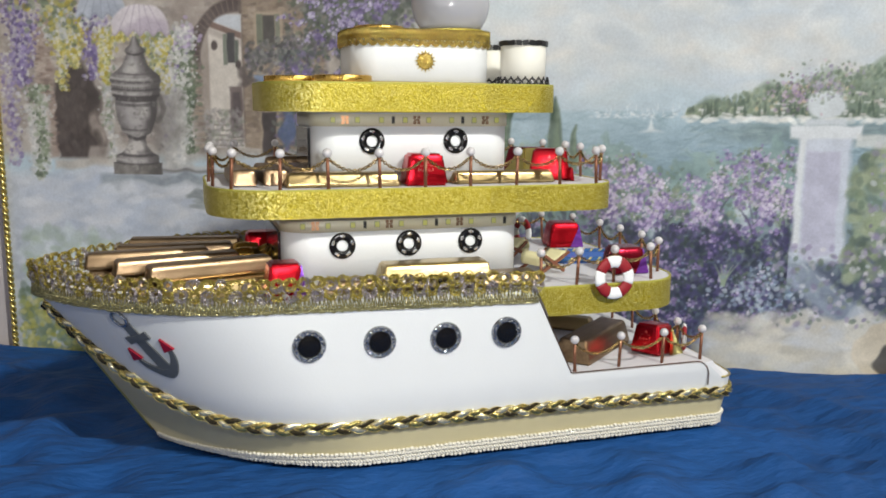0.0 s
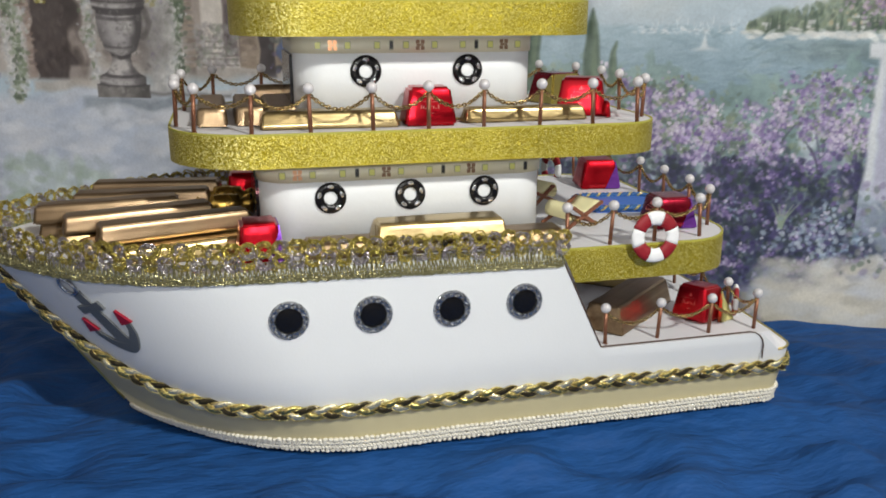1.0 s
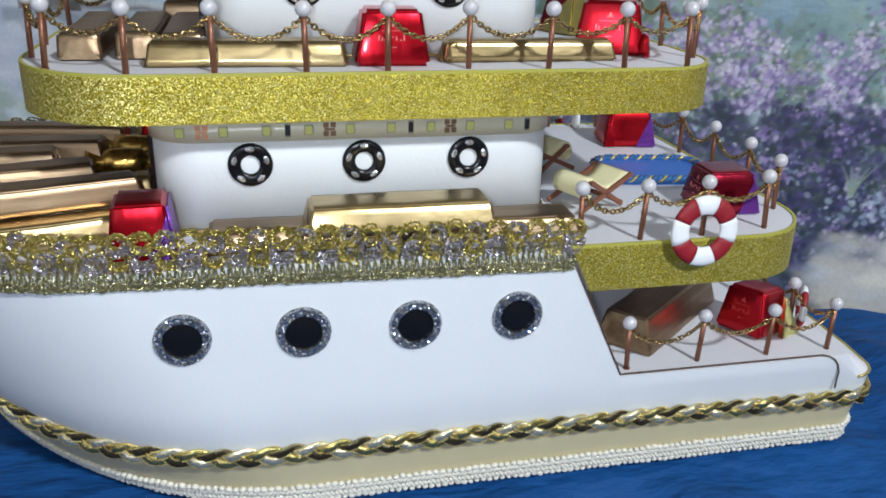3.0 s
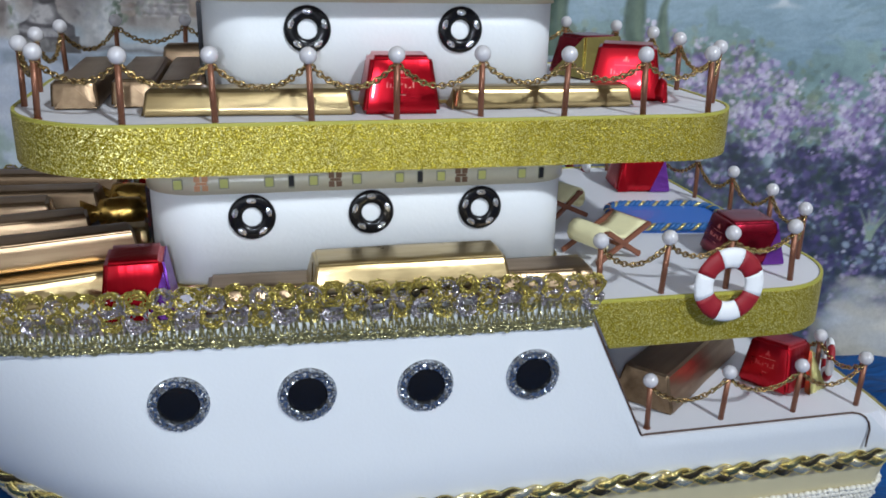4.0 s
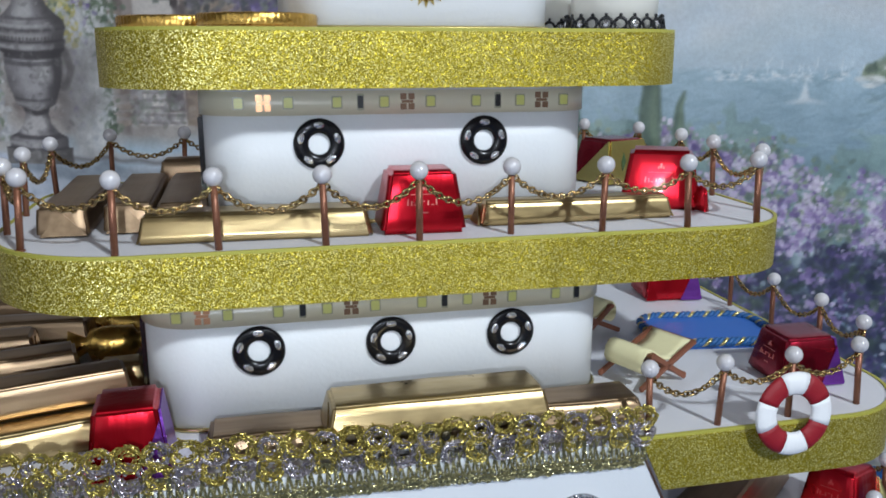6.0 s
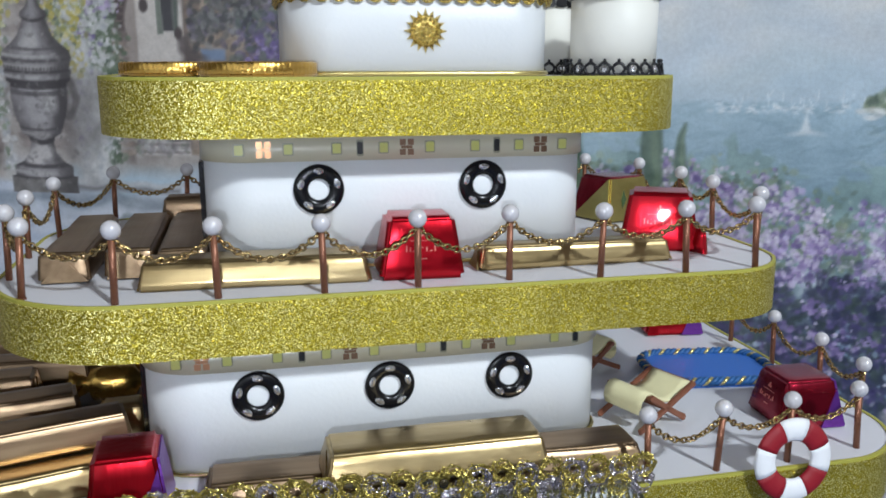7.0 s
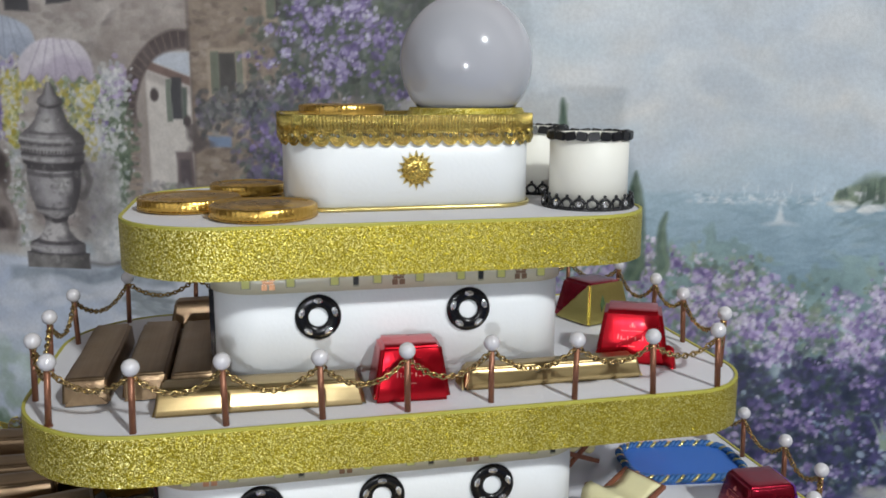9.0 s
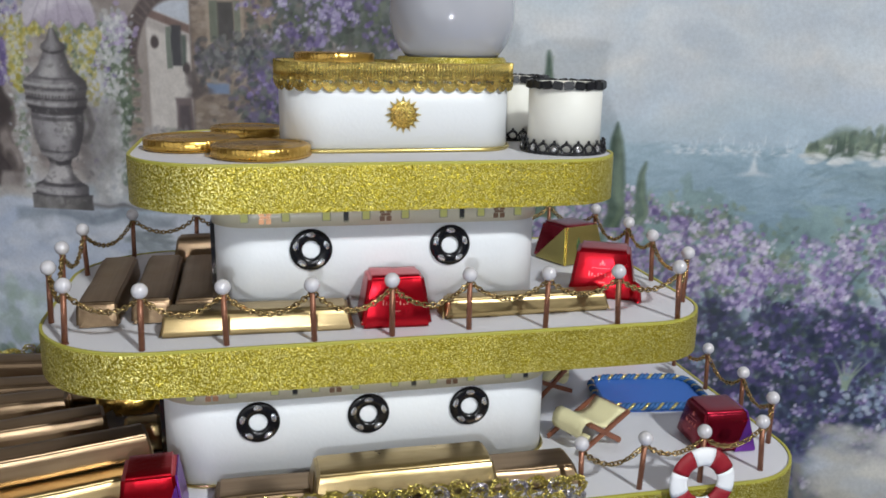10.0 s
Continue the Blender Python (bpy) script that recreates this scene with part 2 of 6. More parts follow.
def prism(outline, z0, z1, bevel=0.0, bm=None):
    bm = bm or bmesh.new()
    low = [bm.verts.new((x, y, z0)) for x, y in outline]
    high = [bm.verts.new((x, y, z1)) for x, y in outline]
    n = len(outline)
    for i in range(n):
        j = (i + 1) % n
        bm.faces.new((low[i], low[j], high[j], high[i]))
    bm.faces.new(high)
    bm.faces.new(low[::-1])
    if bevel:
        es = [e for e in bm.edges if abs(e.verts[0].co.z - e.verts[1].co.z) < 1e-6]
        bmesh.ops.bevel(bm, geom=es, offset=bevel, segments=2, affect="EDGES")
    return bm


def ring_solid(outer, inner, z0, z1, left_of=None):
    bm = bmesh.new()
    loops = [[bm.verts.new((x, y, z)) for x, y in o] for o, z in ((outer, z0), (outer, z1), (inner, z1), (inner, z0))]
    n = len(outer)
    for a in range(4):
        p, q = loops[a], loops[(a + 1) % 4]
        for i in range(n):
            j = (i + 1) % n
            if left_of is not None and outer[i][0] < left_of and outer[j][0] < left_of:
                continue
            bm.faces.new((p[i], p[j], q[j], q[i]))
    return bm


def tube(points, r, sides=6, closed=False, bm=None, cap=True, squash=None):
    """A tube along points; squash=(direction, factor) flattens it."""
    bm = bm or bmesh.new()
    pts = [Vector(p) for p in points]
    n = len(pts)
    rings = []
    up = Vector((0.03, 0.02, 1)).normalized()
    for i, p in enumerate(pts):
        a, b = (pts[i - 1], pts[(i + 1) % n]) if closed else (pts[max(i - 1, 0)], pts[min(i + 1, n - 1)])
        t = (b - a).normalized()
        side = t.cross(up)
        if side.length < 1e-4:
            side = t.cross(Vector((1, 0, 0)))
        side.normalize()
        top = side.cross(t)
        rr = r(i / max(n - 1, 1)) if callable(r) else r
        ring = []
        for k in range(sides):
            c, s = math.cos(2 * math.pi * k / sides), math.sin(2 * math.pi * k / sides)
            off = side * (rr * c) + top * (rr * s)
            if squash:
                d = squash[0]
                off = off - d * (off.dot(d) * (1 - squash[1]))
            ring.append(bm.verts.new(p + off))
        rings.append(ring)
    for i in range(n if closed else n - 1):
        p, q = rings[i], rings[(i + 1) % n]
        for k in range(sides):
            j = (k + 1) % sides
            bm.faces.new((p[k], p[j], q[j], q[k]))
    if cap and not closed:
        bm.faces.new(rings[0][::-1])
        bm.faces.new(rings[-1])
    return bm


def lathe(profile, n=40, centre=(0, 0, 0), bm=None):
    bm = bm or bmesh.new()
    rings = []
    for r, z in profile:
        if r < 1e-6:
            rings.append([bm.verts.new((centre[0], centre[1], centre[2] + z))])
        else:
            rings.append([bm.verts.new((centre[0] + r * math.cos(2 * math.pi * k / n), centre[1] + r * math.sin(2 * math.pi * k / n), centre[2] + z)) for k in range(n)])
    for a, b in zip(rings, rings[1:]):
        for k in range(n):
            j = (k + 1) % n
            if len(a) == 1:
                bm.faces.new((a[0], b[j], b[k]))
            elif len(b) == 1:
                bm.faces.new((a[k], a[j], b[0]))
            else:
                bm.faces.new((a[k], a[j], b[j], b[k]))
    return bm


def ball(r, centre=(0, 0, 0), bm=None, u=10, v=7, m=None):
    bm = bm or bmesh.new()
    bmesh.ops.create_uvsphere(bm, u_segments=u, v_segments=v, radius=r, matrix=(m or Matrix.Translation(centre)))
    return bm


def block(sx, sy, sz, m, bm=None, bevel=0.0):
    bm = bm or bmesh.new()
    made = bmesh.ops.create_cube(bm, size=1, matrix=m @ Matrix.Diagonal((sx, sy, sz, 1)))
    if bevel:
        es = list({e for v in made["verts"] for e in v.link_edges})
        bmesh.ops.bevel(bm, geom=es, offset=bevel, segments=2, affect="EDGES")
    return bm


def along(points, step, closed=False):
    """Even points along a line of points, each with its direction."""
    pts = [Vector(p) for p in points] + ([Vector(points[0])] if closed else [])
    out, carry = [], 0.0
    for a, b in zip(pts, pts[1:]):
        d = (b - a).length
        if d < 1e-9:
            continue
        s = carry
        while s < d:
            out.append((a.lerp(b, s / d), (b - a).normalized()))
            s += step
        carry = s - d
    return out


def template(me):
    return np.array([tuple(v.co) for v in me.vertices]), [tuple(p.vertices) for p in me.polygons]


def ico(r=1.0, sub=1):
    bm = bmesh.new()
    bmesh.ops.create_icosphere(bm, subdivisions=sub, radius=r)
    out = np.array([tuple(v.co) for v in bm.verts]), [tuple(v.index for v in f.verts) for f in bm.faces]
    bm.free()
    return out


class Heap:
    """Many small pieces joined into one mesh."""

    def __init__(self):
        self.v, self.f, self.n = [], [], 0

    def add(self, tmpl, m):
        a = np.array(m)
        self.v.append(tmpl[0] @ a[:3, :3].T + a[:3, 3])
        self.f += [tuple(i + self.n for i in f) for f in tmpl[1]]
        self.n += len(tmpl[0])

    def done(self, name, material, parent, label="", smooth=False):
        return mesh_object(name, np.concatenate(self.v), self.f, material, parent, label, smooth, "stuff")


ICO = ico()

# ---- room ----
WALL_DIR, WALL_N = Vector((0.926, -0.378, 0)), Vector((0.378, 0.926, 0))
WALL_AT = Vector((0, 0.3195, 0))


def wall_point(u, z, out=0.0):
    """A place on the painted wall: u metres along it, z up, out metres in front of it."""
    return WALL_AT + WALL_DIR * u - WALL_N * out + Vector((0, 0, z))


WALL_TURN = math.degrees(math.atan2(-0.378, 0.926))
ROOM = pose(0, 0.3195, 0, 0, 0, WALL_TURN)  # x along the painted wall, -y into the room


def slab(name, x0, x1, y0, y1, z0, z1, material, label):
    bm = prism(((x0, y0), (x1, y0), (x1, y1), (x0, y1)), z0, z1)
    ob = part(name, bm, material, None, label, kind="structure")
    ob.matrix_basis = ROOM
    return ob


slab("wall_north", -1.9, 2.3, 0.004, 0.12, -0.78, 1.82, plaster, "pinkish plaster wall behind the painted panel")
slab("wall_south", -1.9, 2.3, -3.1, -2.98, -0.78, 1.82, room_paint, "plain beige room wall")
slab("wall_west", -2.0, -1.9, -3.1, 0.12, -0.78, 1.82, room_paint, "plain beige room wall")
slab("wall_east", 2.3, 2.4, -3.1, 0.12, -0.78, 1.82, room_paint, "plain beige room wall")
slab("floor", -1.9, 2.3, -2.98, 0.004, -0.86, -0.78, floor_wood, "brown wooden floor")
slab("ceiling", -2.0, 2.4, -3.1, 0.12, 1.82, 1.9, ceil_paint, "dim beige ceiling")

# ceiling lamp
lamp = thing("ceiling_lamp", "round white glass ceiling lamp", "lamp", at=pose(CEIL[0], CEIL[1], 1.82))
part("base_plate", lathe(((0, 0), (0.07, 0), (0.07, -0.02), (0, -0.02))), shade_white, lamp)
part("rim", lathe(((0.085, -0.02), (0.095, -0.02), (0.095, -0.045), (0.085, -0.045), (0.085, -0.02))), copper, lamp, "brown metal rim")

# table
table = thing("table", "dark wooden table under the blue cloth", "table", at=ROOM)
part("tabletop", prism(((-1.1, -1.05), (1.35, -1.05), (1.35, -0.02), (-1.1, -0.02)), -0.075, -0.045, 0.004), table_wood, table)
for lx, ly in ((-1.0, -0.95), (1.25, -0.95), (-1.0, -0.12), (1.25, -0.12)):
    part("leg", prism(rrect(lx - 0.03, lx + 0.03, ly - 0.03, ly + 0.03, 0.006, 3), -0.78, -0.075), table_wood, table)

# cloth: one crinkled sheet
nx, ny = 330, 190
gx = np.linspace(-1.0, 1.25, nx)
gy = np.linspace(-1.0, -0.008, ny) ** 1
X, Y = np.meshgrid(gx, gy)
WX = X * 0.926 + Y * 0.378
WY = 0.3195 + X * -0.378 + Y * 0.926


def fold(a, freq, phase, sharp=1.0):
    s = 0.5 + 0.5 * np.sin(freq * a + phase)
    return s ** sharp


rs = np.random.RandomState(4)
Z = np.zeros_like(X)
for k in range(16):
    ang = rs.normal(1.2, 0.75)
    warp = 0.05 * np.sin(7 * X + k) + 0.04 * np.sin(9 * Y + 2 * k)
    a = WX * math.cos(ang) + WY * math.sin(ang) + warp
    mask = np.clip(np.sin(rs.uniform(2, 5) * X + rs.uniform(0, 6)) * np.sin(rs.uniform(3, 6) * Y + rs.uniform(0, 6)) + 0.35, 0, 1)
    Z += 0.0064 * mask * fold(a, rs.uniform(30, 120), rs.uniform(0, 6), 2.6)
Z += 0.002 * fold(WX * 0.4 + WY + 0.05 * np.sin(6 * WX), 95, 0.4, 2.5)
Z -= Z.max() * 0.62
under = np.clip(1 - np.maximum(np.maximum(np.abs(WX - 0.05) - 0.2, np.abs(WY - 0.08) - 0.09), 0) / 0.03, 0, 1)
Z = Z * (1 - under) + under * -0.004
Z = np.where(Z > 0.004, 0.004 + (Z - 0.004) * 0.35, Z)
back = np.clip((Y + 0.2) / 0.2, 0, 1)
Z = Z * (1 - 0.8 * back) - 0.022 * back
Z = np.where(under > 0.5, np.minimum(Z, -0.001), Z)
idx = np.arange(nx * ny).reshape(ny, nx)
quads = np.stack((idx[:-1, :-1], idx[:-1, 1:], idx[1:, 1:], idx[1:, :-1]), -1).reshape(-1, 4)
cloth = mesh_object("tablecloth", np.stack((WX, WY, Z), -1).reshape(-1, 3), quads.tolist(), cloth_blue, None, "", True)
tagged(cloth, "crinkled royal blue cloth spread as water", "cloth")

# ---- painted panel: a harbour scene in soft brushwork ----
STEP = 0.0010
PU0, PU1, PZ0, PZ1 = -0.318, 0.70, -0.075, 0.42
nu, nz = int((PU1 - PU0) / STEP), int((PZ1 - PZ0) / STEP)
U, V = np.meshgrid(np.linspace(PU0, PU1, nu), np.linspace(PZ0, PZ1, nz))
paint = np.zeros((nz, nu, 3))
rp = np.random.RandomState(11)


def smooth_noise(cell, seed):
    r = np.random.RandomState(seed)
    cu, cv = int((PU1 - PU0) / cell) + 3, int((PZ1 - PZ0) / cell) + 3
    g = r.rand(cv, cu)
    a, b = (U - PU0) / cell, (V - PZ0) / cell
    i, j = a.astype(int), b.astype(int)
    fa, fb = a - i, b - j
    fa, fb = fa * fa * (3 - 2 * fa), fb * fb * (3 - 2 * fb)
    return (g[j, i] * (1 - fa) + g[j, i + 1] * fa) * (1 - fb) + (g[j + 1, i] * (1 - fa) + g[j + 1, i + 1] * fa) * fb


n_wide, n_mid, n_fine = smooth_noise(0.05, 1), smooth_noise(0.016, 2), smooth_noise(0.005, 3)
wob_u, wob_v = (smooth_noise(0.012, 5) - 0.5) * 0.012, (smooth_noise(0.012, 6) - 0.5) * 0.012


def rgb(*c):
    return np.array(c, float)


def lay(mask, colour, vary=10):
    """Brush a colour over a soft mask (0 to 1)."""
    global paint
    tone = ((n_mid - 0.5) * 2 + (n_fine - 0.5) * 1.4 + (n_wide - 0.5))[..., None] * vary
    m = np.clip(mask, 0, 1)[..., None]
    c = colour if colour.ndim == 3 else colour[None, None, :]
    paint = paint * (1 - m) + (c + tone) * m


def soft(d, edge=0.003):
    """1 inside (d < 0), 0 outside, over a soft edge."""
    return np.clip(0.5 - d / edge, 0, 1)


def box_d(u0, u1, z0, z1, w=1.0):
    a, b = U + wob_u * w, V + wob_v * w
    return np.maximum(np.maximum(u0 - a, a - u1), np.maximum(z0 - b, b - z1))


def oval_d(cu, cz, ru, rz, w=1.0):
    a, b = (U + wob_u * w - cu) / ru, (V + wob_v * w - cz) / rz
    return (np.sqrt(a * a + b * b) - 1) * min(ru, rz)


def grade(z0, c0, z1, c1):
    f = np.clip((V - z0) / (z1 - z0), 0, 1)[..., None]
    return c0 * (1 - f) + c1 * f


def daubs(n, place, palette, size, seed, long=1.6, alpha=0.75, lean=None):
    """n small strokes; place(r) gives u, z."""
    r = np.random.RandomState(seed)
    pal = np.array(palette, float)
    for _ in range(n):
        u, z = place(r)
        i, j = (u - PU0) / STEP, (z - PZ0) / STEP
        s = r.uniform(*size) / STEP
        w = int(s * long) + 2
        i0, i1, j0, j1 = int(i) - w, int(i) + w + 1, int(j) - w, int(j) + w + 1
        if i0 < 0 or j0 < 0 or i1 >= nu or j1 >= nz:
            continue
        yy, xx = np.mgrid[j0:j1, i0:i1]
        a = r.uniform(0, math.pi) if lean is None else r.normal(lean, 0.3)
        dx, dy = xx - i, yy - j
        p, q = dx * math.cos(a) + dy * math.sin(a), -dx * math.sin(a) + dy * math.cos(a)
        m = np.clip(1.4 - ((p / (s * long)) ** 2 + (q / s) ** 2) * 1.4, 0, 1)[..., None] * alpha * r.uniform(0.6, 1)
        c = pal[r.randint(len(pal))] + r.normal(0, 9)
        paint[j0:j1, i0:i1] = paint[j0:j1, i0:i1] * (1 - m) + c * m


def within(u0, u1, z0, z1):
    return lambda r: (r.uniform(u0, u1), r.uniform(z0, z1))


LILAC = ((156, 144, 176), (138, 128, 160), (178, 168, 192), (120, 112, 144), (196, 190, 206), (148, 142, 172))
LEAF = ((112, 128, 112), (96, 116, 98), (136, 148, 124), (84, 98, 88), (150, 160, 140))
PALE = ((214, 212, 220), (200, 204, 214), (222, 220, 218))

# sky and mist
paint[:] = rgb(204, 208, 210)
lay(np.ones_like(U), grade(0.20, rgb(182, 198, 210), 0.36, rgb(206, 210, 214)), 6)
lay(soft(box_d(0.1, 0.95, 0.262, 0.30, 2), 0.03) * 0.6, rgb(216, 208, 198), 6)
lay(np.clip((V - 0.40) / 0.2, 0, 1) * 0.5, rgb(178, 190, 206), 8)
daubs(1500, within(0.1, 0.94, 0.23, 0.59), ((212, 214, 214), (196, 206, 212), (218, 214, 208), (188, 198, 208)), (0.006, 0.016), 21, 2.2, 0.35, 0.0)
# far shore and sea
ridge = 0.243 + 0.010 * np.sin(U * 24) + 0.006 * np.sin(U * 61 + 1)
lay(soft(V - ridge, 0.012) * 0.55, rgb(172, 190, 200), 6)
sea = soft(V - 0.224, 0.004) * (U > 0.05)
lay(sea, grade(0.16, rgb(130, 154, 168), 0.224, rgb(164, 186, 198)), 7)
daubs(900, within(0.12, 0.94, 0.165, 0.223), ((140, 164, 176), (158, 180, 192), (128, 152, 166)), (0.0010, 0.0022), 22, 7, 0.35, 0.0)
daubs(150, within(0.27, 0.44, 0.2175, 0.2225), ((218, 222, 224), (204, 212, 216)), (0.0007, 0.0013), 23, 2.6, 0.55, 0.0)
daubs(60, within(0.28, 0.44, 0.221, 0.229), ((220, 224, 226), (206, 212, 216)), (0.0005, 0.0008), 123, 6, 0.5, 1.57)
# sail boat
lay(soft(np.maximum(np.abs(U - 0.328) - (0.219 - V) * 0.25, np.maximum(V - 0.219, 0.207 - V)), 0.002) * 0.7, rgb(226, 228, 228), 3)
lay(soft(oval_d(0.328, 0.2058, 0.008, 0.0014, 0.2), 0.002) * 0.8, rgb(206, 212, 214), 3)
# headland
hill = 0.222 + 0.19 * np.clip(U - 0.355, 0, 1) ** 0.8 * 1.0 + 0.006 * np.sin(U * 120)
land = soft(V - hill, 0.006) * soft(0.219 - V + 0.004 * (n_mid - 0.5), 0.004) * (U > 0.35)
lay(land, grade(0.219, rgb(104, 120, 108), 0.262, rgb(160, 174, 160)), 16)
lay(soft(np.abs(V - 0.206 + 0.004 * (n_mid - 0.5)) - 0.0095, 0.008) * (U > 0.37) * np.clip((U - 0.37) / 0.06, 0, 1) * 0.75, rgb(112, 130, 132), 14)


def on_hill(r):
    u = r.uniform(0.36, 0.93)
    return u, r.uniform(0.221, 0.222 + 0.19 * (u - 0.355) ** 0.8)


daubs(2600, on_hill, LEAF + ((160, 168, 146), (120, 138, 120), (72, 88, 76)), (0.0010, 0.0028), 24, 1.5, 0.65, 1.5)
rh = np.random.RandomState(25)
for _ in range(46):
    hu = rh.uniform(0.372, 0.56)
    hz = 0.2205 + (0.10 * (hu - 0.355) ** 0.8) * rh.rand() ** 1.6
    hw, hh = rh.uniform(0.0016, 0.0042), rh.uniform(0.0012, 0.0034)
    lay(soft(box_d(hu - hw, hu + hw, hz, hz + hh, 0.15), 0.0012) * 0.8, rgb(*((206, 206, 204), (190, 184, 178), (214, 214, 214))[rh.randint(3)]), 5)
for _ in range(34):
    hu = rh.uniform(0.375, 0.56)
    hz, hh = 0.220 + 0.05 * (hu - 0.36) * rh.rand(), rh.uniform(0.006, 0.014)
    lay(soft(np.maximum(np.abs(U - hu) - 0.0012 * np.clip((hz + hh - V) / hh * 1.6, 0, 1), np.maximum(hz - V, V - hz - hh)), 0.0014) * 0.8, rgb(78, 94, 82), 8)
daubs(220, lambda r: (r.normal(0.462, 0.016), r.normal(0.240, 0.008)), ((160, 138, 166), (140, 116, 150), (182, 164, 186), (110, 124, 100), (196, 180, 150)), (0.0009, 0.0022), 125, 1.3, 0.8)
daubs(260, within(0.355, 0.94, 0.2145, 0.2195), ((224, 224, 220), (206, 210, 210)), (0.0015, 0.003), 26, 2.4, 0.7, 0.0)
daubs(500, within(0.36, 0.94, 0.17, 0.212), ((116, 138, 140), (150, 168, 170), (100, 122, 128), (150, 166, 172)), (0.001, 0.002), 27, 5, 0.4, 0.0)
# flower slope
crest = 0.186 + 0.010 * np.sin(U * 31) + 0.008 * np.sin(U * 83 + 2) - 0.02 * np.clip((U - 0.42) / 0.1, 0, 1)
slope = soft(V - crest - (n_fine - 0.5) * 0.02, 0.006) * (U > 0.10) * (U < 0.60)
lay(slope, grade(0.07, rgb(84, 92, 112), 0.135, rgb(134, 158, 158)), 14)


def on_slope(r):
    u = r.uniform(0.10, 0.56)
    z = -0.035 + 0.218 * r.rand() ** 0.75 + 0.010 * math.sin(u * 31)
    return u, z


def clumps(n, each, place, palette, seed, size, spread, alpha=0.85):
    """Leaf or blossom clusters, each round a centre of its own."""
    rr = np.random.RandomState(seed)
    for k in range(n):
        cu, cz = place(rr)
        sp = rr.uniform(*spread)
        daubs(each, lambda r: (r.normal(cu, sp), r.normal(cz, sp * 0.8)), palette, size, seed * 100 + k, 1.25, alpha)


VIOLET = ((130, 112, 160), (150, 132, 178), (108, 94, 142), (174, 158, 196), (196, 186, 210))
daubs(1700, on_slope, LEAF + ((126, 150, 148), (150, 168, 166), (112, 130, 138)), (0.0012, 0.0034), 31, 1.6, 0.5)
# pale ledge with small white urns behind the trees
lay(soft(np.abs(V + wob_v * 0.3 - 0.117) - 0.0045, 0.003) * (U > 0.27) * (U < 0.47) * soft(0.45 - n_mid, 0.3) * 0.8, rgb(186, 196, 204), 8)
for cu in (0.296, 0.338, 0.377, 0.418, 0.452):
    lay(soft(oval_d(cu, 0.138, 0.0085, 0.011, 0.7), 0.004) * 0.75, rgb(196, 202, 210), 10)
    lay(soft(box_d(cu - 0.005, cu + 0.005, 0.105, 0.130, 0.6), 0.004) * 0.6, rgb(178, 188, 198), 10)
# lilac trees in a row: trunk, branches, blossom
rt = np.random.RandomState(77)
for k, cu in enumerate((0.118, 0.152, 0.186, 0.218, 0.251, 0.283, 0.309, 0.344, 0.388, 0.429, 0.458)):
    top = 0.178 + 0.010 * math.sin(cu * 31) + rt.uniform(-0.006, 0.006) - (0.012 if cu > 0.44 else 0)
    for q in range(5):
        du, dz = rt.uniform(-0.020, 0.020), rt.uniform(0.02, 0.05)
        f_ = (V - 0.100) / dz
        lay(soft(np.abs(U - cu - du * f_ ** 2) - 0.0009, 0.0018) * (V > 0.100) * (V < 0.100 + dz) * 0.7, rgb(72, 74, 92), 8)
    crown = lambda r, cu=cu, top=top: (r.normal(cu, 0.015), top - 0.056 * r.rand() ** 0.8)
    clumps(11, 15, crown, ((104, 122, 108), (126, 142, 118), (88, 104, 96), (142, 154, 128)), 300 + k, (0.0012, 0.0030), (0.004, 0.008), 0.7)
    clumps(26, 13, crown, VIOLET, 330 + k, (0.0010, 0.0024), (0.0025, 0.0055))
    clumps(13, 9, crown, ((204, 194, 212), (214, 208, 220), (186, 172, 200)), 360 + k, (0.0009, 0.0020), (0.002, 0.004))
# dark beds below, with scattered bloom
low_bed = lambda r: (r.uniform(0.10, 0.47), r.uniform(-0.02, 0.108))
clumps(150, 16, low_bed, ((60, 66, 86), (52, 60, 72), (66, 80, 74), (78, 80, 112)), 7, (0.0016, 0.0040), (0.005, 0.010), 0.75)
clumps(95, 13, low_bed, VIOLET[:3] + ((92, 80, 128),), 8, (0.0011, 0.0026), (0.003, 0.007))
clumps(70, 10, low_bed, ((150, 168, 190), (176, 190, 204), (128, 150, 172)), 9, (0.0009, 0.0022), (0.003, 0.006))
clumps(60, 6, low_bed, ((214, 210, 224), (196, 188, 214)), 10, (0.0010, 0.0020), (0.002, 0.004))
clumps(40, 12, low_bed, ((92, 108, 92), (112, 128, 106), (80, 96, 88)), 12, (0.0012, 0.0034), (0.004, 0.008), 0.7)
clumps(16, 14, lambda r: (r.normal(0.447, 0.014), r.normal(0.042, 0.010)), ((150, 174, 196), (176, 194, 210), (124, 150, 176)), 13, (0.0010, 0.0024), (0.003, 0.005))
clumps(150, 15, lambda r: (r.uniform(0.27, 0.465), r.uniform(0.005, 0.112)), ((54, 58, 84), (46, 52, 68), (58, 70, 70), (72, 66, 108), (84, 74, 122)), 14, (0.0014, 0.0034), (0.004, 0.009), 0.7)
clumps(70, 11, lambda r: (r.uniform(0.27, 0.465), r.uniform(0.01, 0.125)), VIOLET, 15, (0.0009, 0.0022), (0.0025, 0.005))
for du in (-0.009, -0.003, 0.003, 0.009, 0.013):
    f_ = (V - 0.058) / 0.022
    lay(soft(np.abs(U - 0.403 - du * np.clip(f_, 0, 1) ** 1.5) - 0.0016 * np.clip(1.1 - f_, 0, 1), 0.002) * (V > 0.058) * (V < 0.08), rgb(150, 166, 146), 6)
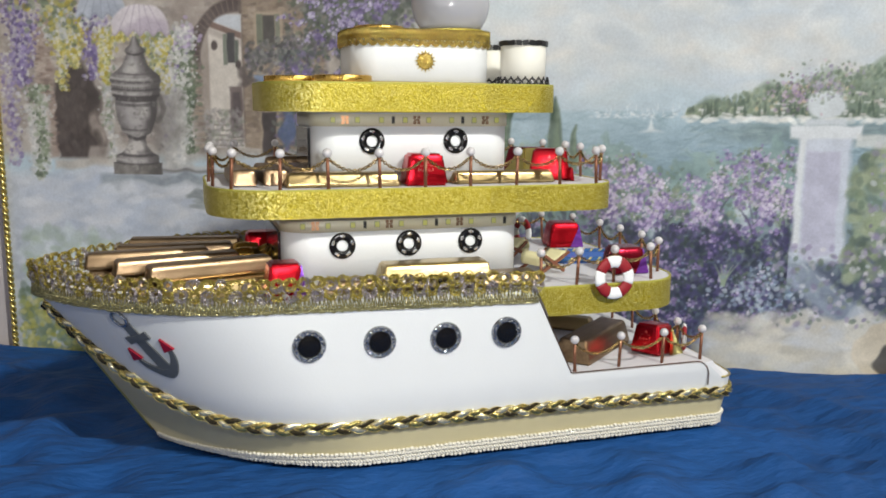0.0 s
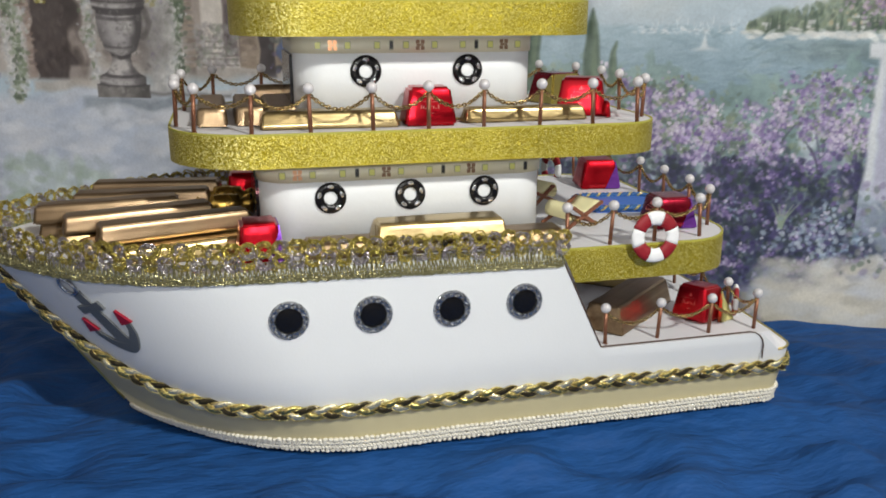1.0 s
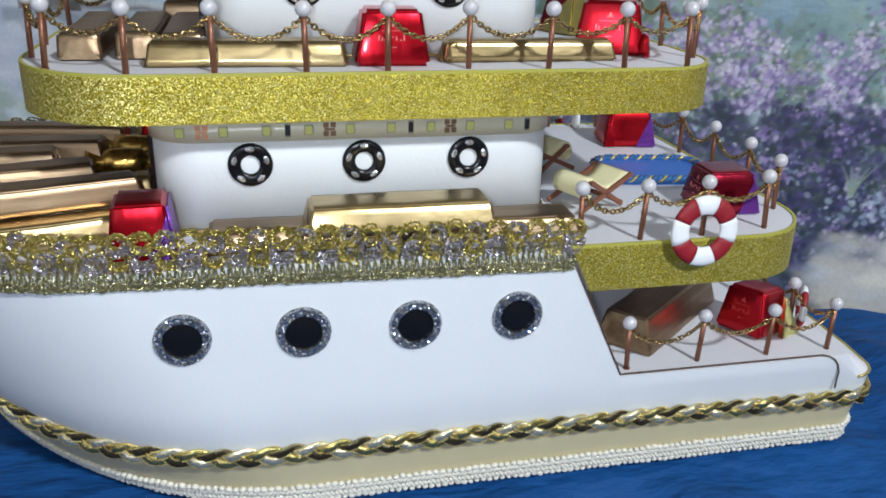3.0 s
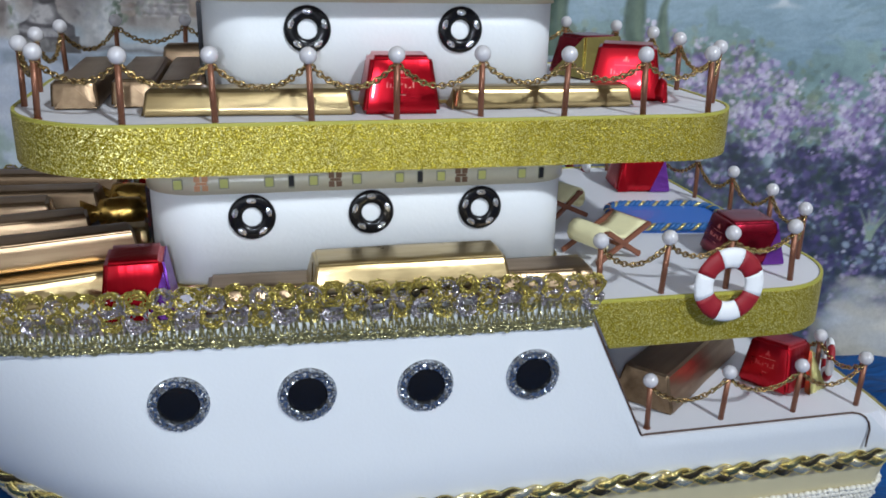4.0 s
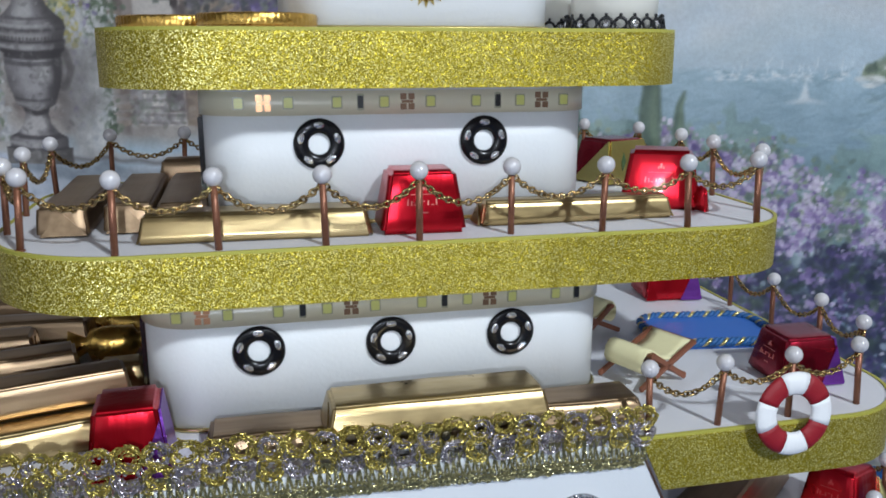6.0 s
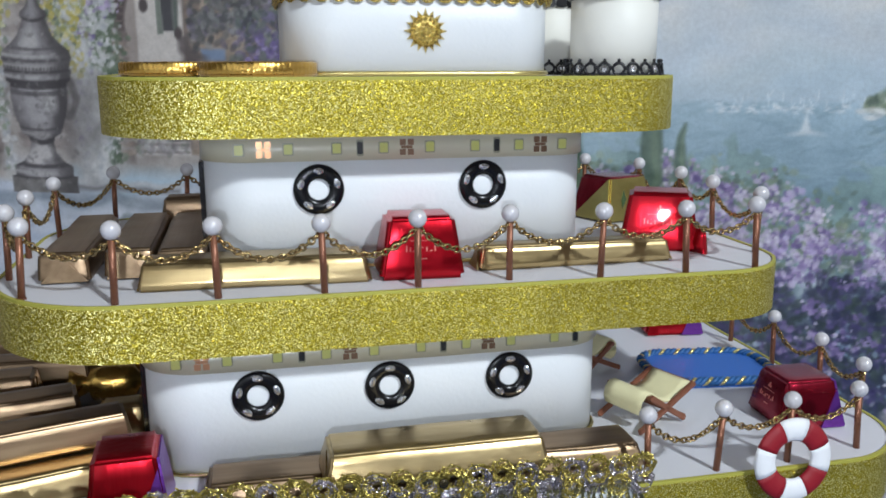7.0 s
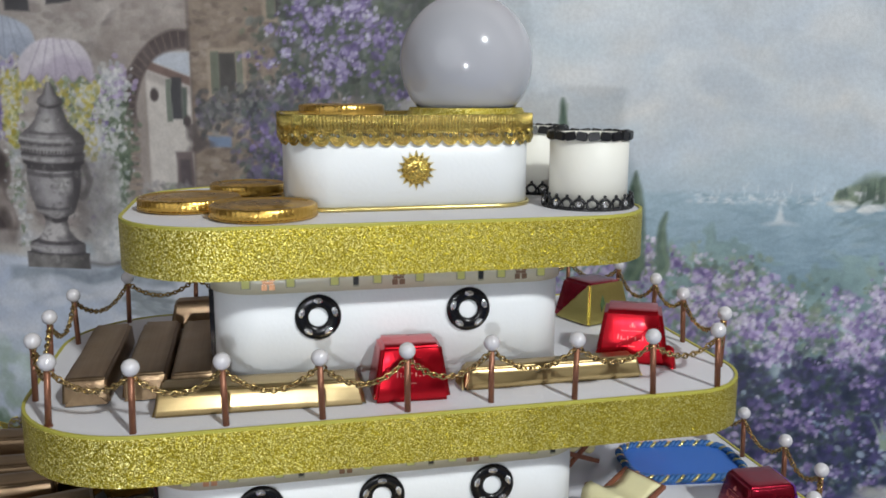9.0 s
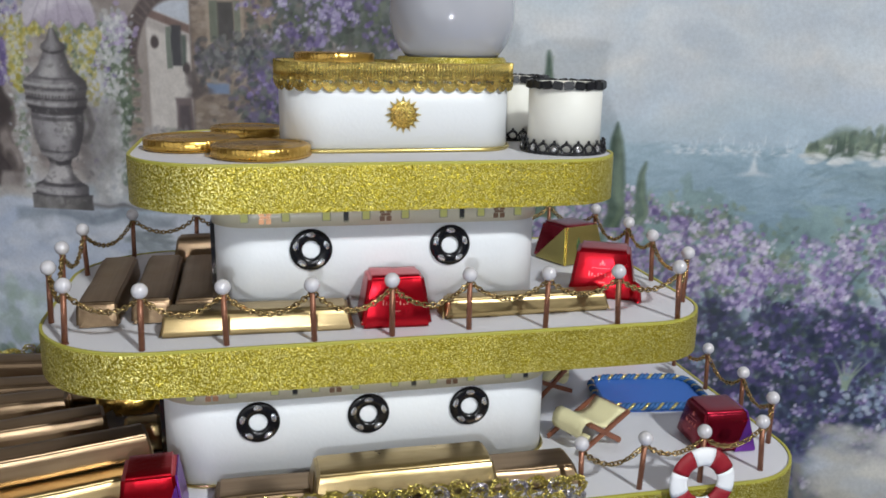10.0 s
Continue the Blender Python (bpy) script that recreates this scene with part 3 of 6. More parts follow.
# cypresses
for cu, tip, foot, wid in ((0.2390, 0.238, 0.165, 0.0058), (0.2562, 0.2125, 0.168, 0.0040), (0.1900, 0.284, 0.17, 0.0070)):
    lay(soft(np.abs(U + wob_u * 0.4 - cu) - wid * np.clip((tip - V) / (tip - foot) * 1.8, 0, 1) ** 0.6, 0.0025) * (V < tip) * (V > foot), rgb(88, 108, 94), 18)
    lay(soft(np.abs(U + wob_u * 0.6 - cu - wid * 0.35) - wid * 0.35 * np.clip((tip - V) / (tip - foot) * 1.6, 0, 1), 0.0025) * (V < tip - 0.004) * (V > foot) * 0.5, rgb(128, 146, 118), 14)
# pillar with vase
lay(soft(box_d(0.464, 0.512, 0.085, 0.205, 0.25), 0.006), rgb(196, 202, 214), 7)
lay(soft(box_d(0.472, 0.503, 0.09, 0.188, 0.25)), rgb(184, 184, 202), 9)
lay(soft(box_d(0.464, 0.470, 0.09, 0.205, 0.25)), rgb(216, 220, 224), 4)
lay(soft(box_d(0.455, 0.520, 0.200, 0.212, 0.25)), rgb(214, 218, 222), 5)
lay(soft(box_d(0.470, 0.505, 0.212, 0.218, 0.25)), rgb(200, 206, 212), 5)
lay(soft(oval_d(0.487, 0.232, 0.017, 0.013, 0.3)), rgb(204, 210, 214), 7)
daubs(240, lambda r: (r.normal(0.486, 0.014), r.normal(0.251, 0.009)), LEAF + LILAC[:3] + ((196, 170, 180), (196, 200, 204)), (0.0008, 0.0020), 62, 1.4, 0.6)
# shrubs and walls to the right of the pillar
daubs(1300, lambda r: (r.uniform(0.515, 0.94), r.uniform(0.07, 0.19)), LEAF + ((150, 164, 132), (166, 174, 146)), (0.003, 0.008), 63, 1.5, 0.75)
daubs(420, lambda r: (r.uniform(0.53, 0.70), r.uniform(0.02, 0.2)), LILAC + PALE, (0.0015, 0.004), 64, 1.3, 0.7)
lay(soft(box_d(0.515, 0.94, 0.193, 0.205, 0.3)) * 0.8, rgb(206, 208, 206), 6)
# steps and pale walls low down
low = soft(V - 0.003 - (n_mid - 0.5) * 0.02 - np.clip(U - 0.43, 0, 0.1) * 0.35, 0.008) * soft(0.396 - U - (n_fine - 0.5) * 0.02, 0.006)
lay(low, rgb(196, 196, 194), 12)
lay(soft(np.abs(V - 0.050 + (U - 0.50) * 0.8) - 0.017, 0.008) * (U > 0.462) * (U < 0.62) * 0.7, rgb(160, 172, 188), 12)
for k in range(9):
    lay(soft(np.abs(V - 0.050 + (U - 0.50) * 0.8 - 0.012) - 0.0012, 0.003) * soft(np.abs(U - 0.45 - 0.014 * k) - 0.003, 0.002) * 0.6, rgb(204, 208, 214), 6)
lay(soft(np.maximum(np.abs(U - 0.484) * 0.75 + V - 0.040, 0.0 - V), 0.004) * 0.8, rgb(208, 210, 216), 6)
daubs(150, lambda r: (r.normal(0.435, 0.018), r.normal(0.052, 0.012)), ((176, 190, 206), (196, 206, 216), (150, 166, 186), (128, 146, 160)), (0.001, 0.0028), 68, 1.3, 0.75)
daubs(260, within(0.385, 0.56, -0.05, 0.03), ((222, 218, 206), (196, 200, 206), (186, 182, 172), (210, 204, 190)), (0.004, 0.010), 66, 2.2, 0.5, 0.1)
daubs(200, within(0.45, 0.58, 0.02, 0.10), LEAF + LILAC + PALE, (0.0015, 0.0035), 67, 1.4, 0.7)
lay(soft(oval_d(0.555, -0.002, 0.03, 0.026, 1)), rgb(206, 196, 178), 10)
lay(soft(oval_d(0.575, -0.012, 0.025, 0.018, 1)) * 0.85, rgb(70, 68, 66), 8)
lay(soft(box_d(0.378, 0.383, -0.03, 0.0, 0.4)) * 0.7, rgb(150, 144, 134), 5)

# left: stone town
lay(soft(U - 0.10 - 0.03 * (n_wide - 0.5), 0.05) * soft(0.19 - V, 0.03), rgb(150, 144, 140), 16)


def stones(u0, u1, z0, z1, n, seed, palette, size=(0.0018, 0.0042)):
    """Courses of worn masonry."""
    def course(r):
        z = z0 + (z1 - z0) * r.rand()
        z = round(z / 0.0052) * 0.0052 + r.normal(0, 0.0006)
        return r.uniform(u0, u1), z
    daubs(n, course, palette, size, seed, 2.0, 0.55, 0.0)


BROWN = ((140, 124, 110), (120, 104, 92), (156, 140, 124), (104, 90, 82), (170, 156, 142))
WISTERIA = ((98, 82, 132), (120, 104, 152), (142, 128, 172), (84, 72, 112), (168, 156, 192))
YELLOW = ((186, 168, 70), (166, 152, 58), (204, 190, 112), (140, 142, 80), (208, 204, 160))
GREEN = ((98, 112, 88), (118, 130, 106), (140, 150, 126), (80, 92, 74), (164, 170, 150))
WHITE = ((200, 198, 196), (186, 186, 188), (212, 210, 206), (170, 172, 176))


def hang(n, u, spread, z0, z1, palette, seed, size=(0.0010, 0.0026), alpha=0.8):
    """Blossom or leaves trailing down, thinning towards the tip."""
    def spot(r):
        f_ = r.rand() ** 1.4
        return u + r.normal(0, spread * (1.6 - 0.9 * f_)) + 0.002 * math.sin(f_ * 9 + u * 900), z1 - (z1 - z0) * f_
    daubs(n, spot, palette + WHITE[:1], size, seed, 1.4, alpha)


# brown wall over everything, warm stone
lay(soft(box_d(-0.318, 0.06, 0.175, 0.42, 0.5), 0.01) * 0.9, rgb(168, 158, 150), 18)
stones(-0.315, 0.06, 0.19, 0.42, 2600, 71, ((166, 156, 150), (146, 134, 128), (188, 180, 174), (126, 116, 112)), (0.0016, 0.0045))
# house to the right of the gate
lay(soft(box_d(-0.066, 0.016, 0.185, 0.42, 0.3), 0.002), rgb(140, 124, 108), 12)
stones(-0.066, 0.014, 0.19, 0.42, 1300, 72, BROWN, (0.0014, 0.0034))
lay(soft(np.abs(U + 0.0655) - 0.0012, 0.002) * (V > 0.19) * 0.7, rgb(92, 78, 72), 6)
for cu, cz in ((-0.0385, 0.300), (-0.040, 0.378), (0.003, 0.350)):
    lay(soft(box_d(cu - 0.0150, cu + 0.0135, cz - 0.0180, cz + 0.0165, 0.15), 0.002) * 0.8, rgb(168, 152, 134), 6)
    lay(soft(box_d(cu - 0.006, cu + 0.006, cz - 0.014, cz + 0.013, 0.1), 0.0015), rgb(74, 70, 66), 8)
    lay(soft(box_d(cu - 0.0120, cu - 0.0060, cz - 0.015, cz + 0.014, 0.1), 0.0012), rgb(112, 116, 100), 8)
    lay(soft(box_d(cu + 0.0065, cu + 0.0110, cz - 0.015, cz + 0.014, 0.1), 0.0012), rgb(122, 124, 108), 8)
lay(soft(box_d(-0.050, -0.030, 0.178, 0.226, 0.3), 0.002) * 0.7, rgb(158, 144, 128), 8)
lay(soft(box_d(-0.047, -0.033, 0.178, 0.221, 0.2), 0.002), rgb(62, 54, 54), 8)
lay(soft(box_d(-0.054, -0.038, 0.249, 0.256, 0.2), 0.002), rgb(118, 134, 160), 6)
# ivy climbing aslant over the house
daubs(620, lambda r: (lambda u: (u, 0.270 + 0.26 * (u + 0.06) + abs(r.normal(0, 0.007)) * r.choice((-1, 1))))(r.uniform(-0.062, 0.02)), ((78, 78, 78), (96, 94, 90), (62, 62, 64), (112, 104, 120), (132, 132, 128)), (0.0010, 0.0028), 70, 1.6, 0.75)
# pale house behind the gate
yard = np.maximum(np.abs(U + 0.0870) - 0.0215, np.maximum(V - 0.3135, 0.186 - V))
lay(soft(yard, 0.002), rgb(206, 198, 190), 9)
eave = 0.3005 - 0.36 * (U + 0.085)
lay(soft(np.maximum(yard, eave + 0.0035 - V), 0.002), rgb(186, 190, 198), 5)
lay(soft(np.maximum(np.abs(V - eave) - 0.0030, np.maximum(yard, -0.0985 - U)), 0.0015), rgb(120, 98, 90), 8)
lay(soft(np.maximum(yard, U + 0.0985), 0.002) * 0.8, rgb(150, 138, 130), 10)
lay(soft(np.maximum(np.abs(V - eave + 0.0070) - 0.0030, np.maximum(yard, -0.0985 - U)), 0.003) * 0.35, rgb(120, 108, 104), 5)
lay(soft(box_d(-0.0800, -0.0722, 0.268, 0.296, 0.15), 0.0015), rgb(66, 64, 66), 6)
lay(soft(box_d(-0.0838, -0.0798, 0.266, 0.295, 0.15), 0.0012), rgb(118, 124, 112), 6)
lay(soft(box_d(-0.0722, -0.0690, 0.264, 0.290, 0.15), 0.0012), rgb(92, 98, 90), 6)
for cu, cz, ru, rz in ((-0.0930, 0.2850, 0.0034, 0.0046), (-0.0690, 0.2660, 0.0028, 0.0046)):
    lay(soft(oval_d(cu, cz, ru, rz, 0.2), 0.0015), rgb(74, 64, 62), 6)
lay(soft(oval_d(-0.0625, 0.2535, 0.0066, 0.0048, 2.0), 0.004) * 0.85, rgb(84, 74, 72), 12)
lay(soft(box_d(-0.0790, -0.0665, 0.195, 0.246, 0.2), 0.002), rgb(112, 98, 96), 10)
lay(soft(box_d(-0.0770, -0.0690, 0.196, 0.240, 0.2), 0.002) * 0.8, rgb(82, 72, 74), 8)
for zz in (0.188, 0.193, 0.198, 0.203, 0.208):
    lay(soft(np.maximum(np.abs(V - zz) - 0.0009, np.abs(U + 0.088) - 0.022), 0.0012) * 0.7, rgb(112, 102, 100), 6)
daubs(260, within(-0.108, -0.066, 0.186, 0.222), ((150, 144, 144), (170, 166, 166), (110, 102, 102), (120, 126, 112)), (0.0010, 0.0026), 74, 1.8, 0.55)
# gate arch: a broad ring of dark stone springing from the wall and ending on the house
ring = np.hypot(U + wob_u * 0.15 + 0.0700, (V + wob_v * 0.15 - 0.2750) * 0.90)
arc = np.maximum(np.maximum(ring - 0.0480, 0.0370 - ring), np.maximum(U + 0.0655, 0.262 - V))
lay(soft(np.maximum(np.maximum(0.0380 - ring, ring - 0.075), np.maximum(U + 0.0655, 0.28 - V)), 0.004) * 0.55, rgb(152, 140, 132), 16)
lay(soft(arc, 0.0025), rgb(84, 71, 68), 14)
for k in range(16):
    a = math.pi * (0.48 + 0.56 * k / 15)
    lay(soft(np.maximum(np.abs((U + 0.0700) * math.sin(a) - (V - 0.2750) * math.cos(a)) - 0.0005, arc + 0.0012), 0.0012) * 0.6, rgb(136, 120, 112), 4)
lay(soft(np.maximum(np.abs(U + 0.1128) - 0.0065, np.maximum(V - 0.268, 0.180 - V)), 0.003) * 0.85, rgb(142, 132, 126), 16)
stones(-0.119, -0.107, 0.185, 0.268, 150, 73, BROWN, (0.0012, 0.0026))
# planted wall left of the gate
lay(soft(box_d(-0.152, -0.117, 0.165, 0.300, 1.2), 0.012) * 0.75, rgb(178, 174, 170), 16)
hang(620, -0.1215, 0.0036, 0.180, 0.290, GREEN[:1] + GREEN[3:4] + ((92, 108, 84), (70, 84, 68)), 75)
hang(260, -0.1290, 0.0055, 0.200, 0.298, WHITE + GREEN[:2], 175)
hang(240, -0.1400, 0.0050, 0.185, 0.285, GREEN[:3] + WHITE[:3] + WISTERIA[:2], 176)
daubs(170, lambda r: (r.normal(-0.122, 0.006), r.normal(0.292, 0.006)), WHITE + ((176, 160, 190), (150, 132, 168)), (0.0010, 0.0026), 177, 1.3, 0.85)
# roofs and walls above, parasols
for cu, cz in ((-0.193, 0.352), (-0.160, 0.356), (-0.25, 0.372)):
    lay(soft(box_d(cu - 0.010, cu + 0.010, cz - 0.009, cz + 0.009, 0.3), 0.002), rgb(62, 60, 62), 6)
# wisteria over the tall house
vine = lambda r: (r.normal(0.050, 0.028), r.normal(0.330, 0.032))
lay(soft(oval_d(0.052, 0.335, 0.054, 0.052, 3), 0.02) * 0.9, rgb(84, 86, 84), 18)
daubs(1500, vine, ((72, 82, 68), (58, 66, 58), (96, 106, 84), (80, 88, 82), (110, 116, 110)), (0.0012, 0.0036), 77, 1.5, 0.75)
clumps(60, 16, vine, WISTERIA, 78, (0.0009, 0.0024), (0.0025, 0.0050))
clumps(34, 14, lambda r: (r.normal(0.026, 0.016), r.normal(0.314, 0.017)), ((176, 166, 198), (150, 138, 178), (200, 194, 212), (126, 112, 158)), 69, (0.0008, 0.0022), (0.002, 0.0042))
daubs(800, lambda r: (r.normal(-0.010, 0.012), r.uniform(0.18, 0.278)), ((80, 90, 84), (96, 88, 114), (66, 74, 74), (118, 124, 116), (112, 100, 136), (60, 60, 66)), (0.0010, 0.0030), 79, 1.5, 0.75)
clumps(18, 12, lambda r: (r.normal(-0.004, 0.008), r.uniform(0.19, 0.262)), WISTERIA[:4], 80, (0.0009, 0.0022), (0.002, 0.004))
lay(soft(oval_d(-0.022, 0.203, 0.007, 0.016, 0.6), 0.003) * 0.8, rgb(86, 104, 144), 10)
# fountain yard: mist, ledge, cave
mist = soft(V - 0.165 + 0.012 * np.sin(U * 40) + (n_mid - 0.5) * 0.014, 0.02) * soft(U - 0.06, 0.05)
lay(mist, grade(0.02, rgb(178, 186, 200), 0.16, rgb(188, 193, 203)), 14)
daubs(900, within(-0.31, 0.06, 0.03, 0.155), ((212, 214, 220), (186, 194, 208), (170, 180, 198), (218, 218, 222)), (0.003, 0.010), 81, 2.6, 0.4, 0.1)
daubs(60, within(-0.12, -0.09, 0.125, 0.142), ((126, 132, 132), (150, 156, 160)), (0.0014, 0.0030), 181, 4, 0.55, 0.0)
lay(soft(np.maximum(np.abs(V - 0.170 - 0.1 * (U + 0.23) + wob_v * 0.4) - 0.0045, np.abs(U + 0.222) - 0.040), 0.004) * 0.85, rgb(176, 168, 160), 14)
lay(soft(np.maximum(np.abs(V - 0.1535 + wob_v) - 0.006, np.abs(U + 0.150) - 0.065), 0.006) * 0.65, rgb(122, 130, 138), 18)
lay(soft(np.maximum(np.abs(V - 0.1460 + wob_v) - 0.0016, np.abs(U + 0.165) - 0.055), 0.003) * 0.6, rgb(196, 200, 206), 10)
lay(soft(np.maximum(np.abs(V - 0.1625 + wob_v * 0.4) - 0.0018, np.abs(U + 0.12) - 0.045), 0.003) * 0.8, rgb(112, 106, 104), 12)
lay(soft(np.maximum(np.abs(V - 0.1660 + wob_v * 0.4) - 0.0016, np.abs(U + 0.12) - 0.050), 0.003) * 0.8, rgb(188, 184, 182), 8)
cave = np.maximum(oval_d(-0.2360, 0.205, 0.0255, 0.064, 0.9), 0.174 - V)
lay(soft(cave, 0.004), rgb(70, 60, 57), 12)
daubs(130, lambda r: (r.normal(-0.2400, 0.009), r.uniform(0.178, 0.25)), ((58, 50, 48), (84, 74, 70), (92, 80, 76)), (0.0012, 0.0034), 83, 1.8, 0.5, 1.5)
lay(soft(oval_d(-0.2160, 0.203, 0.0060, 0.017, 1.0), 0.004) * 0.85, rgb(158, 146, 138), 14)
lay(soft(oval_d(-0.2180, 0.196, 0.0035, 0.007, 0.8), 0.003) * 0.8, rgb(84, 74, 70), 10)
lay(soft(box_d(-0.2260, -0.2050, 0.170, 0.186, 0.6), 0.003) * 0.7, rgb(166, 156, 148), 12)
# brick pillar left of the cave with its round top, pale column on its right
lay(soft(box_d(-0.2770, -0.2590, 0.175, 0.312, 0.5), 0.003) * 0.85, rgb(158, 140, 130), 16)
stones(-0.2770, -0.2590, 0.18, 0.312, 330, 84, ((166, 146, 134), (140, 120, 110), (186, 172, 160), (118, 102, 96)), (0.0012, 0.0026))
dome_arc = np.abs(np.hypot(U + 0.2480, (V - 0.286) * 1.1) - 0.0260) - 0.0055
lay(soft(np.maximum(dome_arc, 0.288 - V), 0.003) * 0.8, rgb(146, 128, 118), 14)
lay(soft(oval_d(-0.2410, 0.279, 0.0085, 0.012, 1.0), 0.004), rgb(206, 204, 202), 8)
lay(soft(box_d(-0.2075, -0.1985, 0.168, 0.300, 0.8), 0.004) * 0.8, rgb(180, 176, 170), 14)
hang(200, -0.2030, 0.0030, 0.170, 0.300, GREEN[:3] + WHITE, 85)
# falling water and pale ivy beside the urn
for cu, z0, z1, w_ in ((-0.1400, 0.165, 0.262, 0.0065), (-0.1290, 0.168, 0.230, 0.0045), (-0.2720, 0.160, 0.235, 0.0040), (-0.2840, 0.158, 0.225, 0.0035)):
    lay(soft(np.maximum(np.abs(U + wob_u * 0.6 - cu) - w_, np.maximum(z0 - V, V - z1)), 0.006) * 0.7, rgb(200, 200, 198), 14)
    hang(110, cu, w_ * 0.8, z0, z1, WHITE, int(-cu * 10000), (0.0010, 0.0026), 0.6)
hang(300, -0.2760, 0.0036, 0.150, 0.245, GREEN + ((168, 176, 160),), 185)
# trailing blossom
hang(900, -0.2900, 0.0065, 0.245, 0.345, WISTERIA, 91)
hang(320, -0.3060, 0.0055, 0.165, 0.275, WISTERIA[1:3] + ((150, 140, 168), (178, 172, 186)), 93)
hang(460, -0.2170, 0.0052, 0.250, 0.322, WISTERIA, 92)
hang(330, -0.2480, 0.0042, 0.240, 0.305, YELLOW + GREEN[:1], 94)
hang(240, -0.2335, 0.0034, 0.262, 0.306, YELLOW, 194)
hang(330, -0.2045, 0.0030, 0.246, 0.300, YELLOW, 195)
daubs(210, lambda r: (r.normal(-0.1885, 0.0055), r.normal(0.2985, 0.0050)), YELLOW, (0.0010, 0.0026), 95, 1.3, 0.85)
hang(420, -0.1560, 0.0062, 0.240, 0.296, YELLOW[:4] + GREEN, 96)
hang(240, -0.1460, 0.0040, 0.238, 0.290, YELLOW + WHITE, 97)
daubs(260, lambda r: (r.normal(-0.2460, 0.014), r.normal(0.3080, 0.010)), GREEN + WHITE + YELLOW[:2], (0.0012, 0.0032), 98, 1.4, 0.8)
daubs(360, lambda r: (r.uniform(-0.300, -0.235), r.uniform(0.318, 0.40)), YELLOW[:3] + GREEN, (0.0012, 0.0036), 99, 1.5, 0.75)
daubs(130, lambda r: (r.normal(-0.2110, 0.010), r.normal(0.3060, 0.006)), WHITE + WISTERIA[2:], (0.0010, 0.0024), 198, 1.3, 0.8)
# parasols
for cu, cz, ru, rz, top_c, low_c in ((-0.2050, 0.3150, 0.0260, 0.0240, rgb(178, 184, 196), rgb(150, 156, 172)), (-0.1665, 0.2990, 0.0300, 0.0260, rgb(206, 198, 204), rgb(170, 156, 174))):
    dome = np.maximum(oval_d(cu, cz, ru, rz, 0.3), cz - 0.003 - 0.0025 * np.cos((U - cu) * 480) - V)
    lay(soft(dome, 0.002), top_c, 7)
    lay(soft(np.maximum(oval_d(cu + 0.009, cz - 0.004, ru * 0.85, rz * 0.62, 0.4), dome), 0.005) * 0.6, low_c, 8)
    for k in range(-2, 3):
        lay(soft(np.maximum(np.abs(U - cu - k * ru * 0.36 * (1 - (V - cz) * 24)) - 0.0006, dome), 0.0012) * 0.5, low_c - 14, 3)
    lay(soft(np.maximum(np.abs(V - cz + 0.0022 + 0.0025 * np.cos((U - cu) * 480)) - 0.0010, np.abs(U - cu) - ru), 0.0015) * 0.5, low_c - 20, 4)
# stone urn on its pedestal
prof = ((0.158, 0.0225), (0.1700, 0.0225), (0.1705, 0.0195), (0.1770, 0.0190), (0.1800, 0.0135), (0.186, 0.0085), (0.193, 0.0070), (0.1970, 0.0082), (0.1995, 0.0125), (0.205, 0.0146), (0.213, 0.0180), (0.224, 0.0196), (0.234, 0.0190), (0.2355, 0.0215), (0.2420, 0.0230), (0.2435, 0.0215), (0.2490, 0.0225), (0.2510, 0.0232), (0.2555, 0.0220), (0.260, 0.0165), (0.266, 0.0115), (0.272, 0.0088), (0.2770, 0.0070), (0.2785, 0.0085), (0.2815, 0.0080), (0.2845, 0.0046), (0.289, 0.0030), (0.2935, 0.001))
wid = np.interp(V, [p[0] for p in prof], [p[1] for p in prof], left=0, right=0) * 1.12
axis = -0.1750 + 0.02 * (V - 0.20)
side = np.clip((U - axis) / np.maximum(wid, 0.001), -1, 1)
urn = soft(np.abs(U - axis + wob_u * 0.15) - wid, 0.0016) * (V > 0.158) * (V < 0.2935)
lay(soft(oval_d(-0.149, 0.212, 0.017, 0.040, 2.0), 0.014) * 0.55, rgb(112, 106, 104), 14)
lay(soft(np.abs(oval_d(-0.1530, 0.224, 0.0065, 0.011, 0.4)) - 0.0020, 0.0018) * (U > -0.156) * 0.8, rgb(98, 92, 90), 12)
lay(soft(np.abs(oval_d(-0.1955, 0.224, 0.0045, 0.010, 0.4)) - 0.0014, 0.0018) * (U < -0.193) * 0.5, rgb(124, 118, 116), 12)
body = rgb(146, 141, 141)[None, None, :] + 26 * np.clip(0.5 - np.abs(side + 0.25), 0, 1)[..., None] - 64 * np.clip(side * 1.1 - 0.25, 0, 1)[..., None] - 46 * np.clip(-side * 1.4 - 0.6, 0, 1)[..., None]
lay(urn, body, 16)
lay(urn * soft(oval_d(-0.1660, 0.222, 0.0075, 0.009, 0.6), 0.005) * 0.8, rgb(190, 186, 182), 6)
lay(urn * soft(oval_d(-0.1800, 0.262, 0.0050, 0.008, 0.6), 0.005) * 0.7, rgb(188, 184, 180), 6)
lay(urn * soft(oval_d(-0.1775, 0.186, 0.0085, 0.008, 0.6), 0.004) * 0.8, rgb(196, 190, 186), 8)
bow_ = 0.0022 * (1 - side * side)
